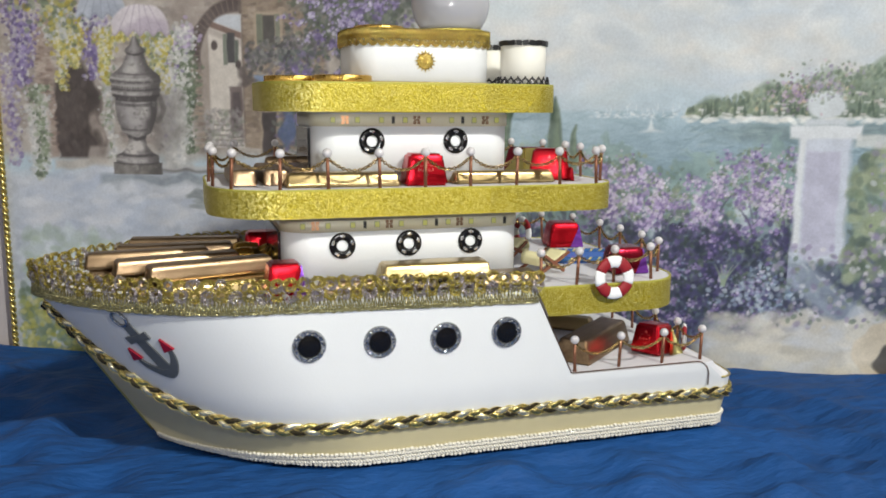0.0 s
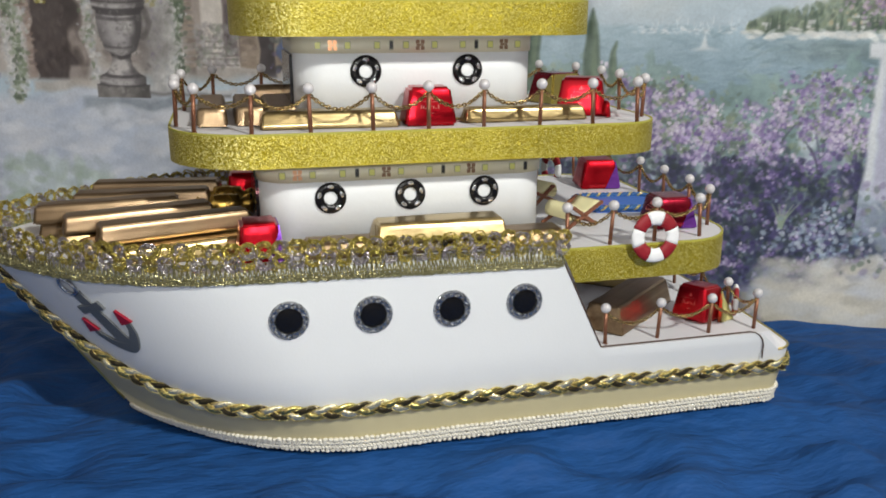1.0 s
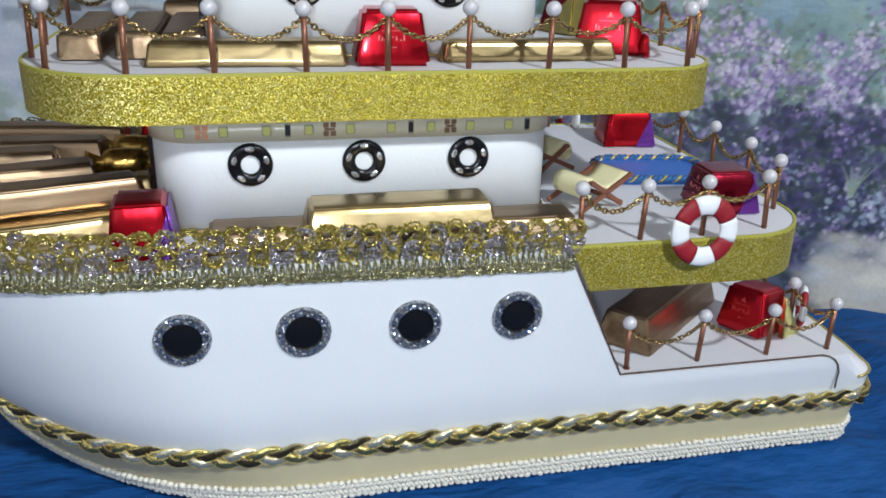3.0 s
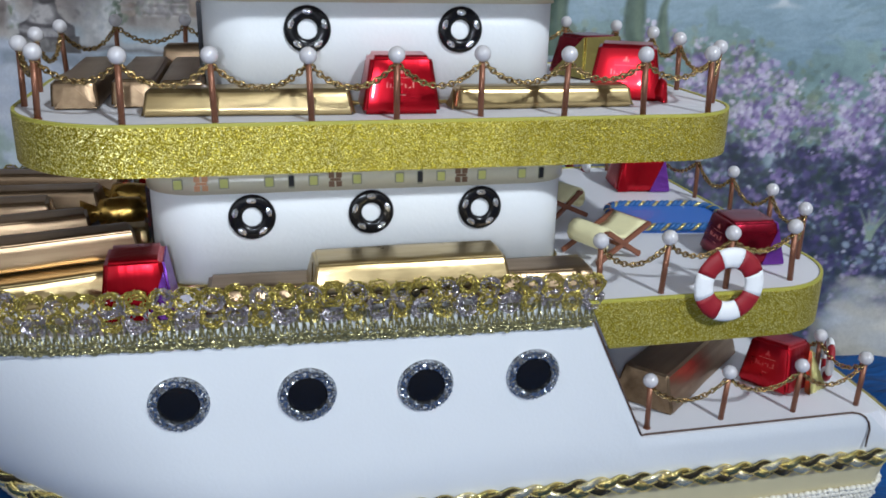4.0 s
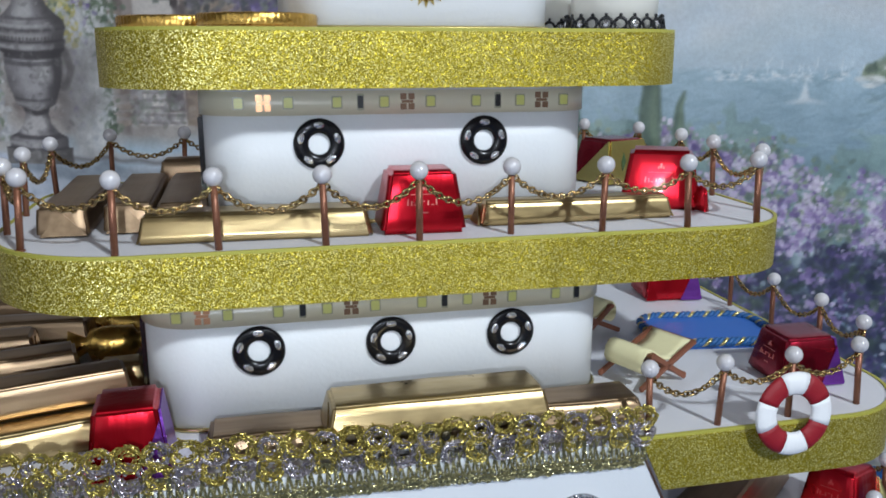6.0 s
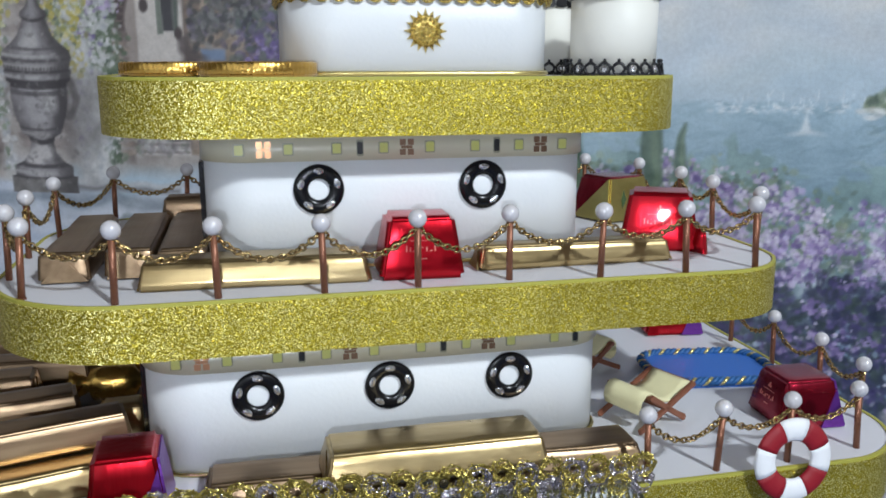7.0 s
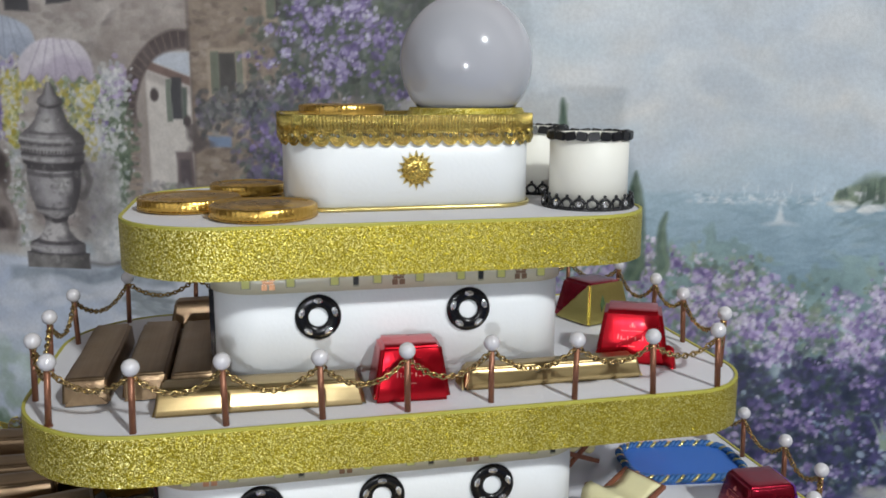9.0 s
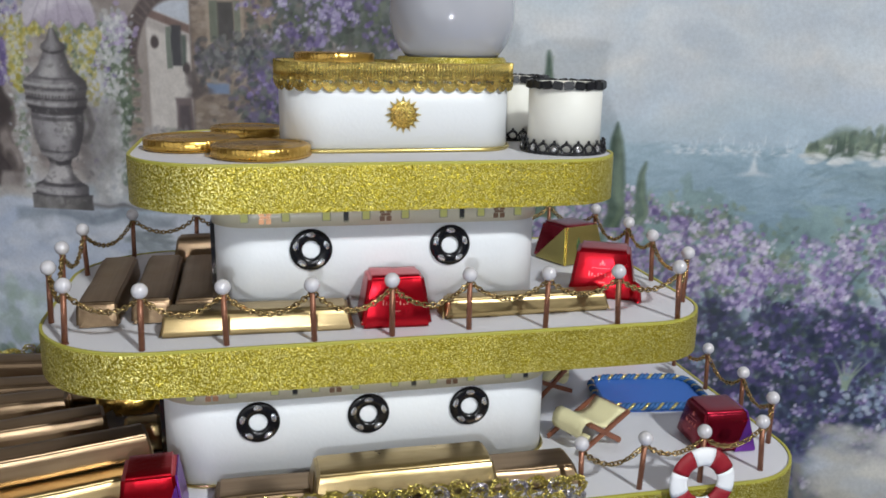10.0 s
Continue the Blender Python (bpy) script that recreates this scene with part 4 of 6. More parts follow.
for zz, th, cc in ((0.1700, 0.0010, 58), (0.1785, 0.0014, 66), (0.1955, 0.0018, 56), (0.2040, 0.0008, 84), (0.2345, 0.0030, 56), (0.2430, 0.0009, 66), (0.2505, 0.0009, 78), (0.2585, 0.0008, 92), (0.2775, 0.0010, 62), (0.2285, 0.0016, 88)):
    lay(urn * soft(np.abs(V - zz + bow_) - th, 0.0014) * 0.85, rgb(cc, cc - 5, cc - 4), 8)
for zz, cc in ((0.2395, 186), (0.2470, 176), (0.2535, 192), (0.1735, 178), (0.2005, 168)):
    lay(urn * soft(np.abs(V - zz + bow_) - 0.0011, 0.0014) * soft(side - 0.45, 0.5) * 0.7, rgb(cc, cc - 4, cc - 8), 8)
lay(urn * soft(np.abs(V - 0.2452 + bow_) - 0.0012, 0.0012) * (np.sin(U * 2300) > 0.1) * 0.6, rgb(84, 78, 76), 6)
lay(urn * soft(box_d(-0.205, -0.150, 0.158, 0.1690, 0.3), 0.002) * 0.7, rgb(92, 88, 82), 18)
lay(urn * soft(side * -1 + 0.62, 0.3) * 0.35, rgb(70, 66, 66), 8)
daubs(240, lambda r: (r.normal(-0.175, 0.011), r.uniform(0.160, 0.28)), ((96, 92, 92), (150, 146, 142), (80, 76, 76), (172, 168, 164)), (0.0007, 0.0018), 100, 1.8, 0.35)
# greenery low on the left
daubs(900, lambda r: (r.uniform(-0.315, -0.15), r.uniform(-0.06, 0.040)), ((112, 130, 108), (132, 146, 122), (150, 160, 140), (96, 114, 94)), (0.0025, 0.006), 101, 1.5, 0.7)
daubs(460, lambda r: (r.uniform(-0.315, -0.17), r.uniform(-0.06, 0.03)), ((188, 180, 96), (170, 168, 84), (200, 196, 140), (140, 150, 90)), (0.0016, 0.004), 102, 1.5, 0.75)
daubs(160, lambda r: (r.uniform(-0.31, -0.2), r.uniform(0.05, 0.10)), ((196, 206, 208), (160, 176, 160), (180, 190, 196)), (0.004, 0.008), 103, 1.8, 0.55)

# to pigment values
pic = np.clip(paint * 1.0, 0, 255) / 255
pic = np.where(pic <= 0.04045, pic / 12.92, ((pic + 0.055) / 1.055) ** 2.4)
me = bpy.data.meshes.new("painted_panel")
P = (np.array(WALL_AT)[None, None] + U[..., None] * np.array(WALL_DIR) + V[..., None] * np.array((0, 0, 1.0))).reshape(-1, 3)
pid = np.arange(nu * nz).reshape(nz, nu)
pq = np.stack((pid[:-1, :-1], pid[:-1, 1:], pid[1:, 1:], pid[1:, :-1]), -1).reshape(-1)
me.vertices.add(nu * nz)
me.vertices.foreach_set("co", P.reshape(-1))
me.loops.add(len(pq))
me.loops.foreach_set("vertex_index", pq.astype(np.int32))
me.polygons.add(len(pq) // 4)
me.polygons.foreach_set("loop_start", np.arange(0, len(pq), 4, dtype=np.int32))
me.polygons.foreach_set("loop_total", np.full(len(pq) // 4, 4, dtype=np.int32))
me.update(calc_edges=True)
pigment = me.color_attributes.new("pigment", "FLOAT_COLOR", "POINT")
pigment.data.foreach_set("color", np.concatenate((pic, np.ones((nz, nu, 1))), -1).reshape(-1))
canvas = Mat("painted_canvas", (0.5, 0.5, 0.5), 0.40, bump=0.12, bump_scale=900, spec=0.75)
vc = canvas.t.nodes.new("ShaderNodeVertexColor")
vc.layer_name = "pigment"
strokes = canvas.t.nodes.new("ShaderNodeVectorMath")
strokes.operation = "SCALE"
canvas.link(vc.outputs[0], strokes.inputs[0])
canvas.link(canvas.math("ADD", canvas.math("MULTIPLY", canvas.noise(420, 4), 0.34), 0.83), strokes.inputs["Scale"])
canvas.link(strokes.outputs[0], canvas.b.inputs["Base Color"])
me.materials.append(canvas.m)
panel = tagged(new("painted_panel", me), "printed canvas mural of a flowery seaside town with fountain", "mural")

# twisted cord along the panel's edge
cord_path = [wall_point(PU0, z, 0.003) for z in np.linspace(PZ0, PZ1, 320)]
bm = bmesh.new()
for ph in (0, math.pi):
    tube([p + WALL_DIR * (0.0017 * math.cos(ph + k * 0.75)) - WALL_N * (0.0017 * math.sin(ph + k * 0.75)) for k, p in enumerate(cord_path)], 0.0019, 5, bm=bm)
part("edge_cord", bm, cord_gold, panel, "twisted gold cord along the edge", True)

# ---- the model ship ----
CY = 0.079  # middle line of the ship
ship = thing("model_ship", "handmade white and gold toy ship carrying wrapped sweets", "model ship")


def bow_x(z):
    return -0.1451 - 0.655 * z


def half_beam(s, z):
    q = 0.95 - 0.132 * min(1, max(z, 0) / 0.05)
    return (0.0905 + 0.0085 * min(1, max(z, 0) / 0.045)) * (1 - (1 - min(1, max(s, 0))) ** 2) ** q


BOW_L = 0.1427  # length of the rounded bow
BOW_S = [(k / 26) ** 1.8 for k in range(27)]


STRAIGHT = (0.03, 0.06, 0.085, 0.0960, 0.1105, 0.1250, 0.16, 0.20, 0.23)


def hull_side(z):
    """Half of the hull's outline at height z, from the stem round to the middle of the stern, on the near side."""
    x0, yb = bow_x(z), CY - half_beam(1, z)
    end, c = stern_x(z), 0.013
    pts = [(x0 + BOW_L * s, CY - half_beam(s, z)) for s in BOW_S]
    pts += [(x, yb) for x in STRAIGHT]
    pts += [(end - c + c * math.sin(radians(a)), yb + c - c * math.cos(radians(a))) for a in (0, 18, 36, 54, 72, 90)]
    pts += [(end + 0.004 * (1 - ((CY - y) / (CY - yb)) ** 2), y) for y in (yb + 0.03, yb + 0.06, CY)]
    return pts


def stern_x(z):
    return 0.2540 + 0.0030 * min(1, max(z, 0) / 0.03)


def braid_height(x):
    return 0.0284 - 0.016 * max(0.0, x - 0.12) + 4.32 * max(0.0, -0.0731 - x) ** 2.049


def braid_z(i):
    z = 0.03
    for _ in range(12):
        z = 0.5 * z + 0.5 * min(0.104, braid_height(hull_side(z)[i][0]))
    return z


NSIDE = len(hull_side(0.02))
BRZ = [braid_z(i) for i in range(NSIDE)]


def side_point(i, z, out=0.0):
    a = hull_side(z)
    x, y = a[i]
    if out:
        (xa, ya), (xb, yb) = a[max(i - 1, 0)], a[min(i + 1, NSIDE - 1)]
        t = Vector((xb - xa, yb - ya, 0)).normalized()
        n = Vector((t.y, -t.x, 0))
        return Vector((x, y, z)) + n * out
    return Vector((x, y, z))


def mirrored(p):
    return Vector((p[0], 2 * CY - p[1], p[2]))


def loft(rows):
    """A skin over rows of points of one length; each row runs round the hull."""
    n = len(rows[0])
    verts = [p for r in rows for p in r]
    faces = [(a * n + i, a * n + i + 1, (a + 1) * n + i + 1, (a + 1) * n + i) for a in range(len(rows) - 1) for i in range(n - 1)]
    return verts, faces


def whole_row(f):
    near = [f(i) for i in range(NSIDE)]
    return near[::-1] + [mirrored(p) for p in near[1:]]


rows = [whole_row(lambda i, k=k: side_point(i, BRZ[i] * k / 5)) for k in range(6)]
v, f = loft(rows)
n = len(rows[0])
f.append(tuple(range(n)))
keel = mesh_object("keel_band", v, f, cream_satin, ship, "cream satin lower hull", True)


def cut_x(z):
    return 0.1250 - (z - 0.05) * 0.475


MAIN = 0.111


def rim_z(i):
    """Height of the hull's upper edge: high forward, cut down aft."""
    if i < 27:
        return MAIN
    x = (STRAIGHT + (0.25,) * 12)[i - 27]
    if x > 0.24:
        return 0.037
    return MAIN if x <= 0.0961 else 0.05 if x >= 0.1249 else 0.05 + (MAIN - 0.05) * (0.1250 - x) / 0.029


RIM = [rim_z(i) for i in range(NSIDE)]
rows = [whole_row(lambda i, k=k: side_point(i, BRZ[i] + (RIM[i] - BRZ[i]) * k / 10)) for k in range(11)]
v, f = loft(rows)
hull = mesh_object("hull", v, f, white, ship, "smooth white foam hull", True)
fore = [side_point(i, MAIN) for i in range(31)]
mesh_object("main_deck", fore[::-1] + [mirrored(p) for p in fore[1:]], [tuple(range(61))[::-1]], deck_white, hull, "white card main deck")
aft = [side_point(i, RIM[i]) for i in range(32, NSIDE)]
deck_line = [Vector((min(p.x, 0.236), max(p.y, -0.0188 + max(0.0, p.x - 0.246) * 1.2), 0.0502)) for p in aft]
outer = aft + [mirrored(p) for p in aft[::-1][1:]]
inner = deck_line + [mirrored(p) for p in deck_line[::-1][1:]]
k = len(outer)
mesh_object("stern_floor", outer + inner, [tuple(range(k, 2 * k))] + [(i, i + 1, k + i + 1, k + i) for i in range(k - 1)], deck_white, hull, "white card stern floor with sloping rim")
cut = [Vector((cut_x(z), CY - half_beam(1, z), z)) for z in (0.05, 0.08, MAIN)]
mesh_object("cut_wall", cut + [mirrored(p) for p in cut], [(0, 1, 4, 3), (1, 2, 5, 4)], deck_white, hull, "white slanted wall under the stern deck")

# thin brown edging on the cut and round the stern deck
edge = [Vector((cut_x(z), CY - half_beam(1, z) - 0.0002, z)) for z in np.linspace(0.104, 0.0515, 8)]
edge += [Vector((x, -0.0195, 0.0512)) for x in np.linspace(0.127, 0.222, 12)]
edge += [Vector((0.222 + 0.010 * math.sin(radians(a)), CY - half_beam(1, 0.045) - 0.0002, 0.0402 + 0.011 * math.cos(radians(a)))) for a in (20, 40, 60, 80)]
edge += [Vector((0.2323, CY - half_beam(1, 0.04) - 0.0003, z)) for z in (0.037, 0.033)]
part("deck_edging", tube(edge, 0.00042, 6), edging_brown, ship, "thin brown edging cord", True)
far_edge = [mirrored(p) for p in edge]
part("deck_edging", tube(far_edge, 0.00042, 6), edging_brown, ship, "", True)

# braid of three flat strands on the hull's chine
path = [side_point(i, BRZ[i], 0.0005) for i in range(NSIDE)]
for flip in (0, 1):
    pts = [mirrored(p) for p in path] if flip else path
    dense = along(pts, 0.0008)
    total = len(dense)
    piping = Heap()
    for s, material in enumerate((braid_gold, braid_pale, braid_dark)):
        centre, frames = [], []
        for k, (p, t) in enumerate(dense):
            a = 2 * math.pi * (k * 0.0008 / 0.0280 + s / 3)
            nrm = Vector((t.y, -t.x, 0)).normalized() * (-1 if flip else 1)
            up = (nrm.cross(t) if flip else t.cross(nrm)) * -1
            if up.z < 0:
                up = -up
            centre.append(p + up * (0.0023 * math.sin(a)) + nrm * (0.0015 + 0.0011 * math.sin(2 * a)))
            frames.append((nrm, up))
        bm = bmesh.new()
        rings = []
        for (nrm, up), c, k in zip(frames, centre, range(total)):
            d = (centre[min(k + 1, total - 1)] - centre[max(k - 1, 0)]).normalized()
            w = nrm.cross(d).normalized()
            ring = []
            for q in range(10):
                ca, sa = math.cos(2 * math.pi * q / 10), math.sin(2 * math.pi * q / 10)
                ring.append(bm.verts.new(c + w * (0.0020 * ca) + nrm * (0.0011 * sa)))
            rings.append(ring)
            for e in (-1, 1):
                piping.add(ICO, Matrix.Translation(c + w * (0.0019 * e) + nrm * 0.0005) @ Matrix.Scale(0.00038, 4))
        for a, b in zip(rings, rings[1:]):
            for q in range(10):
                bm.faces.new((a[q], a[(q + 1) % 10], b[(q + 1) % 10], b[q]))
        part("braid_strand", bm, material, ship, "plaited satin braid strand", True)
    piping.done("gold_piping", cord_gold, ship, "beaded gold edges of the plaited braid", True)

# white gimp trim along the bottom edge: two rows of lumps and slanted stitches between
bead = mesh_of("bead", ball(0.00145, u=8, v=6), bead_cream, True)
gimp = Heap()
r_gimp = random.Random(12)


def gimp_line(f, flip):
    pts = [side_point(i, f * min(1.0, max(0.3, (hull_side(0)[i][0] + 0.17) / 0.13)), 0.0010) for i in range(3, NSIDE)]
    return [mirrored(p) for p in pts] if flip else pts


for flip in (0, 1):
    for f, shift in ((0.0078, 0.0), (0.0004, 0.0013)):
        for p, t in along(gimp_line(f, flip), 0.0029):
            p = p + t * shift + Vector((0, 0, r_gimp.uniform(-0.0003, 0.0003)))
            size = r_gimp.uniform(0.8, 1.15)
            if flip or p.x < -0.1:
                gimp.add(ICO, Matrix.Translation(p) @ Matrix.Scale(0.00105 * size, 4))
            else:
                shared("bead", bead, keel, Matrix.Translation(p) @ Matrix.Rotation(r_gimp.uniform(-0.6, 0.6), 4, "Y") @ Matrix.Diagonal((size * 1.1, 0.85, size * 0.85, 1)))
    for f, lean in ((0.0056, 0.75), (0.0026, -0.75)):
        for k, (p, t) in enumerate(along(gimp_line(f, flip), 0.0019)):
            m = Matrix.Translation(p) @ Matrix.Rotation(math.atan2(t.y, t.x), 4, "Z") @ Matrix.Rotation(lean, 4, "Y") @ Matrix.Diagonal((0.00100, 0.0011, 0.0023 + 0.0005 * math.sin(k * 2.4), 1))
            gimp.add(ICO, m)
gimp.done("gimp_trim", bead_cream, ship, "row of white gimp braid stitches", True)
stern_rim = [side_point(i, RIM[i]) + Vector((0, 0, 0.0004)) for i in range(36, NSIDE)]
part("stern_cord", tube(stern_rim + [mirrored(p) for p in stern_rim[::-1][1:]], 0.0008, 6), cord_gold, ship, "thin green gold cord round the stern", True)
part("stem_cord", tube([side_point(0, z) + Vector((-0.0006, 0, 0)) for z in np.linspace(0.004, 0.10, 14)], 0.0009, 6), cord_gold, ship, "thin gold cord on the stem", True)

# lace trim round the rail: scallops, net and chain stitches


def lace_foot(x):
    """Height of the lace's lower edge: it climbs a little towards the bow."""
    return 0.1049 + 0.02 * min(0.12, 0.03 - x)


rail = [side_point(i, 0.1105, 0.0012) for i in range(0, 27)]
rail = [Vector((p.x, p.y, lace_foot(p.x))) for p in rail] + [Vector((x, CY - half_beam(1, 0.11) - 0.0012, lace_foot(x))) for x in np.linspace(-0.05, 0.098, 18)]
rail = [p for k, p in enumerate(rail) if k < 27 or p.x > rail[26].x + 0.002]
whole = rail[::-1] + [mirrored(p) for p in rail[1:]]
lace_trim = part("lace_trim", tube([p + Vector((0, 0, -0.001)) for p in whole], 0.0006, 5), lace_net, ship, "gold and silver lurex lace trim with scalloped edge")


def thread_ring(seed, lumps, bare):
    """A round rosette of loose lurex threads and sequins with an open eye."""
    r = random.Random(seed)
    bm = bmesh.new()
    for q in range(8):
        rx = r.uniform(0.0020, 0.0041)
        cx, cz = r.uniform(-0.0004, 0.0004), r.uniform(-0.0004, 0.0004)
        pts = []
        for k in range(13):
            a = 6.283 * k / 13
            w = r.uniform(0.88, 1.12)
            pts.append((cx + rx * w * math.cos(a), r.uniform(-0.0010, 0.0006), cz + rx * w * math.sin(a)))
        tube(pts, 0.00023, 4, True, bm)
    for k in range(lumps):
        a, d = r.uniform(0, 6.283), r.uniform(bare, 0.0041)
        m = Matrix.Translation((d * math.cos(a), r.uniform(-0.0013, 0.0002), d * math.sin(a))) @ Euler((r.uniform(-1, 1), r.uniform(-1, 1), 0)).to_matrix().to_4x4() @ Matrix.Diagonal((0.00046, 0.00028, 0.00040, 1))
        bmesh.ops.create_icosphere(bm, subdivisions=1, radius=r.uniform(0.7, 1.2), matrix=m)
    return bm


loops = {}
for s in range(4):
    loops["gold", s] = mesh_of("lace_loop", thread_ring(s, 44, 0.0014), lace_gold)
    loops["silver", s] = mesh_of("sequin_knot", thread_ring(s + 9, 46, 0.0012), lace_silver)


def knot_stem(seed):
    r = random.Random(seed)
    bm = bmesh.new()
    for dx in (-1, 1):
        for q in range(2):
            x0, x1 = dx * r.uniform(0.0004, 0.0010), -dx * r.uniform(0.0006, 0.0016)
            tube([(x0, 0, 0.0048), ((x0 + x1) / 2 + r.uniform(-0.0004, 0.0004), -0.0005, 0.0010), (x1, 0, -0.0042)], 0.00034, 4, bm=bm)
    return bm


stems = [template(mesh_of("lace_stem", knot_stem(30 + k), lace_net)) for k in range(4)]


def facing(p, t, extra=0.0):
    return Matrix.Translation(p) @ Matrix.Rotation(math.atan2(t.y, t.x) + extra, 4, "Z")


r = random.Random(5)
for k, (p, t) in enumerate(along(whole, 0.0080)):
    pieces = [("gold", 0.0098, 1.0), ("silver", 0.0160, 0.92), ("gold", 0.0162, 0.96)] if k % 2 else [("silver", 0.0097, 1.0), ("gold", 0.0160, 1.04)]
    for tone, z, size in pieces:
        name = {"gold": "lace_loop", "silver": "sequin_knot"}[tone]
        turn = Matrix.Rotation(r.uniform(-0.25, 0.25), 4, "X") @ Matrix.Rotation(r.uniform(-0.2, 0.2), 4, "Z") @ Matrix.Diagonal((1.08, 1, 1.04, 1))
        shared(name, loops[tone, r.randrange(4)], lace_trim, facing(p + Vector((0, 0, z + r.uniform(-0.0006, 0.0006))), t) @ turn @ Matrix.Scale(size * r.uniform(0.95, 1.08), 4))
# one eye of the lace is dark
hole_at = Vector((0.031, CY - half_beam(1, 0.11) - 0.0024, 0.1205))
part("dark_eyelet", ball(1.0, m=Matrix.Translation(hole_at) @ Matrix.Diagonal((0.0016, 0.0008, 0.0017, 1)), u=12, v=8), braid_dark, lace_trim, "dark round eyelet", True)
net = Heap()
for k, (p, t) in enumerate(along(whole, 0.0023)):
    net.add(stems[k % 4], facing(p + Vector((0, 0, 0.0045)), t))
net.done("lace_net", lace_net, ship, "green gold netted lace stitches")
knots, glints, glints_silver = Heap(), Heap(), Heap()
for row, rad in ((0.0, 0.00085), (0.0016, 0.0007), (-0.0014, 0.0008)):
    for k, (p, t) in enumerate(along(whole, 0.00165)):
        m = facing(p + Vector((0, 0, row + r.uniform(-0.0003, 0.0003))), t, r.uniform(-0.5, 0.5)) @ Matrix.Rotation(r.uniform(-0.7, 0.7), 4, "Y") @ Matrix.Diagonal((1.5 * rad, rad, 0.9 * rad, 1)) @ Matrix.Scale(r.uniform(0.8, 1.2), 4)
        knots.add(ICO, m)
knots.done("knotted_edge", lace_net, ship, "twisted chain stitches of the lace edge")
for k, (p, t) in enumerate(along(whole, 0.0009)):
    z = r.uniform(0.004, 0.0185)
    m = facing(p + Vector((0, 0, z)), t) @ Matrix.Translation((0, r.uniform(-0.0008, 0.0008), 0)) @ Euler((r.uniform(0, 3), r.uniform(0, 3), 0)).to_matrix().to_4x4() @ Matrix.Diagonal((0.0011, 0.00035, 0.00035, 1)) @ Matrix.Scale(r.uniform(0.6, 1.3), 4)
    (glints if k % 7 else glints_silver).add(ICO, m)
glints.done("gold_thread", lace_gold, ship, "loose gold lurex threads")
glints_silver.done("silver_thread", lace_silver, ship, "loose silver lurex threads")

# decks with glitter bands
D1, D2, D3 = 0.1115, 0.1765, 0.2425


def deck(name, x0, x1, y0, y1, r, top, depth, open_left=False):
    out = rrect(x0, x1, y0, y1, r, 12)
    inn = rrect(x0 + 0.0012, x1 - 0.0012, y0 + 0.0012, y1 - 0.0012, tuple(q - 0.0012 for q in r), 12)
    slab_ = part(name, prism(inn, top - depth + 0.001, top), deck_white, ship, "white card deck")
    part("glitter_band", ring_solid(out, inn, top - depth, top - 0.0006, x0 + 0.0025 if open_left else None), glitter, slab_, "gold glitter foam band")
    rim_in = rrect(x0 + 0.0013, x1 - 0.0013, y0 + 0.0013, y1 - 0.0013, tuple(q - 0.0013 for q in r), 12)
    part("band_edge", ring_solid(rrect(x0 + 0.0001, x1 - 0.0001, y0 + 0.0001, y1 - 0.0001, r, 12), rim_in, top - 0.0006, top + 0.0005, x0 + 0.0025 if open_left else None), band_edge, slab_, "yellow cut edge of the band")
    return slab_


stern_deck = deck("stern_deck", 0.1000, 0.2115, -0.0215, 2 * CY + 0.0215, (0.002, 0.034, 0.034, 0.002), D1, 0.0195, True)
for ob in (stern_deck, *stern_deck.children):
    for v_ in ob.data.vertices:
        if v_.co.x < 0.1045:
            v_.co.x = cut_x(v_.co.z) + 0.0006 + max(0.0, v_.co.x - 0.1000) * 0.3
deck("middle_deck", -0.1070, 0.1695, -0.0005, 0.1585, (0.047, 0.03, 0.03, 0.047), D2, 0.0175)
deck("top_deck", -0.0710, 0.1315, 0.014, 0.1425, (0.04, 0.03, 0.03, 0.04), D3, 0.0183)
part("bulkhead", prism(rrect(0.1065, 0.1085, -0.016, 0.174, 0.0005, 2), 0.0905, 0.0925), white, ship, "white inner wall below the stern deck")

# cabins
CABINS = (
    (-0.0610, 0.1022, 0.018, 0.14, 0.019, D1 - 0.0005, D2 - 0.0175, -0.041, 0.1485),
    (-0.0383, 0.0993, 0.034, 0.124, 0.017, D2, D3 - 0.0183, -0.018, 0.2155),
)


def panel_on(outline_y, x, z, sx, sz, proud, m, name, parent, label="", bevel=0.0002):
    return part(name, block(sx, proud, sz, Matrix.Translation((x, outline_y - proud / 2, z)), bevel=bevel), m, parent, label)


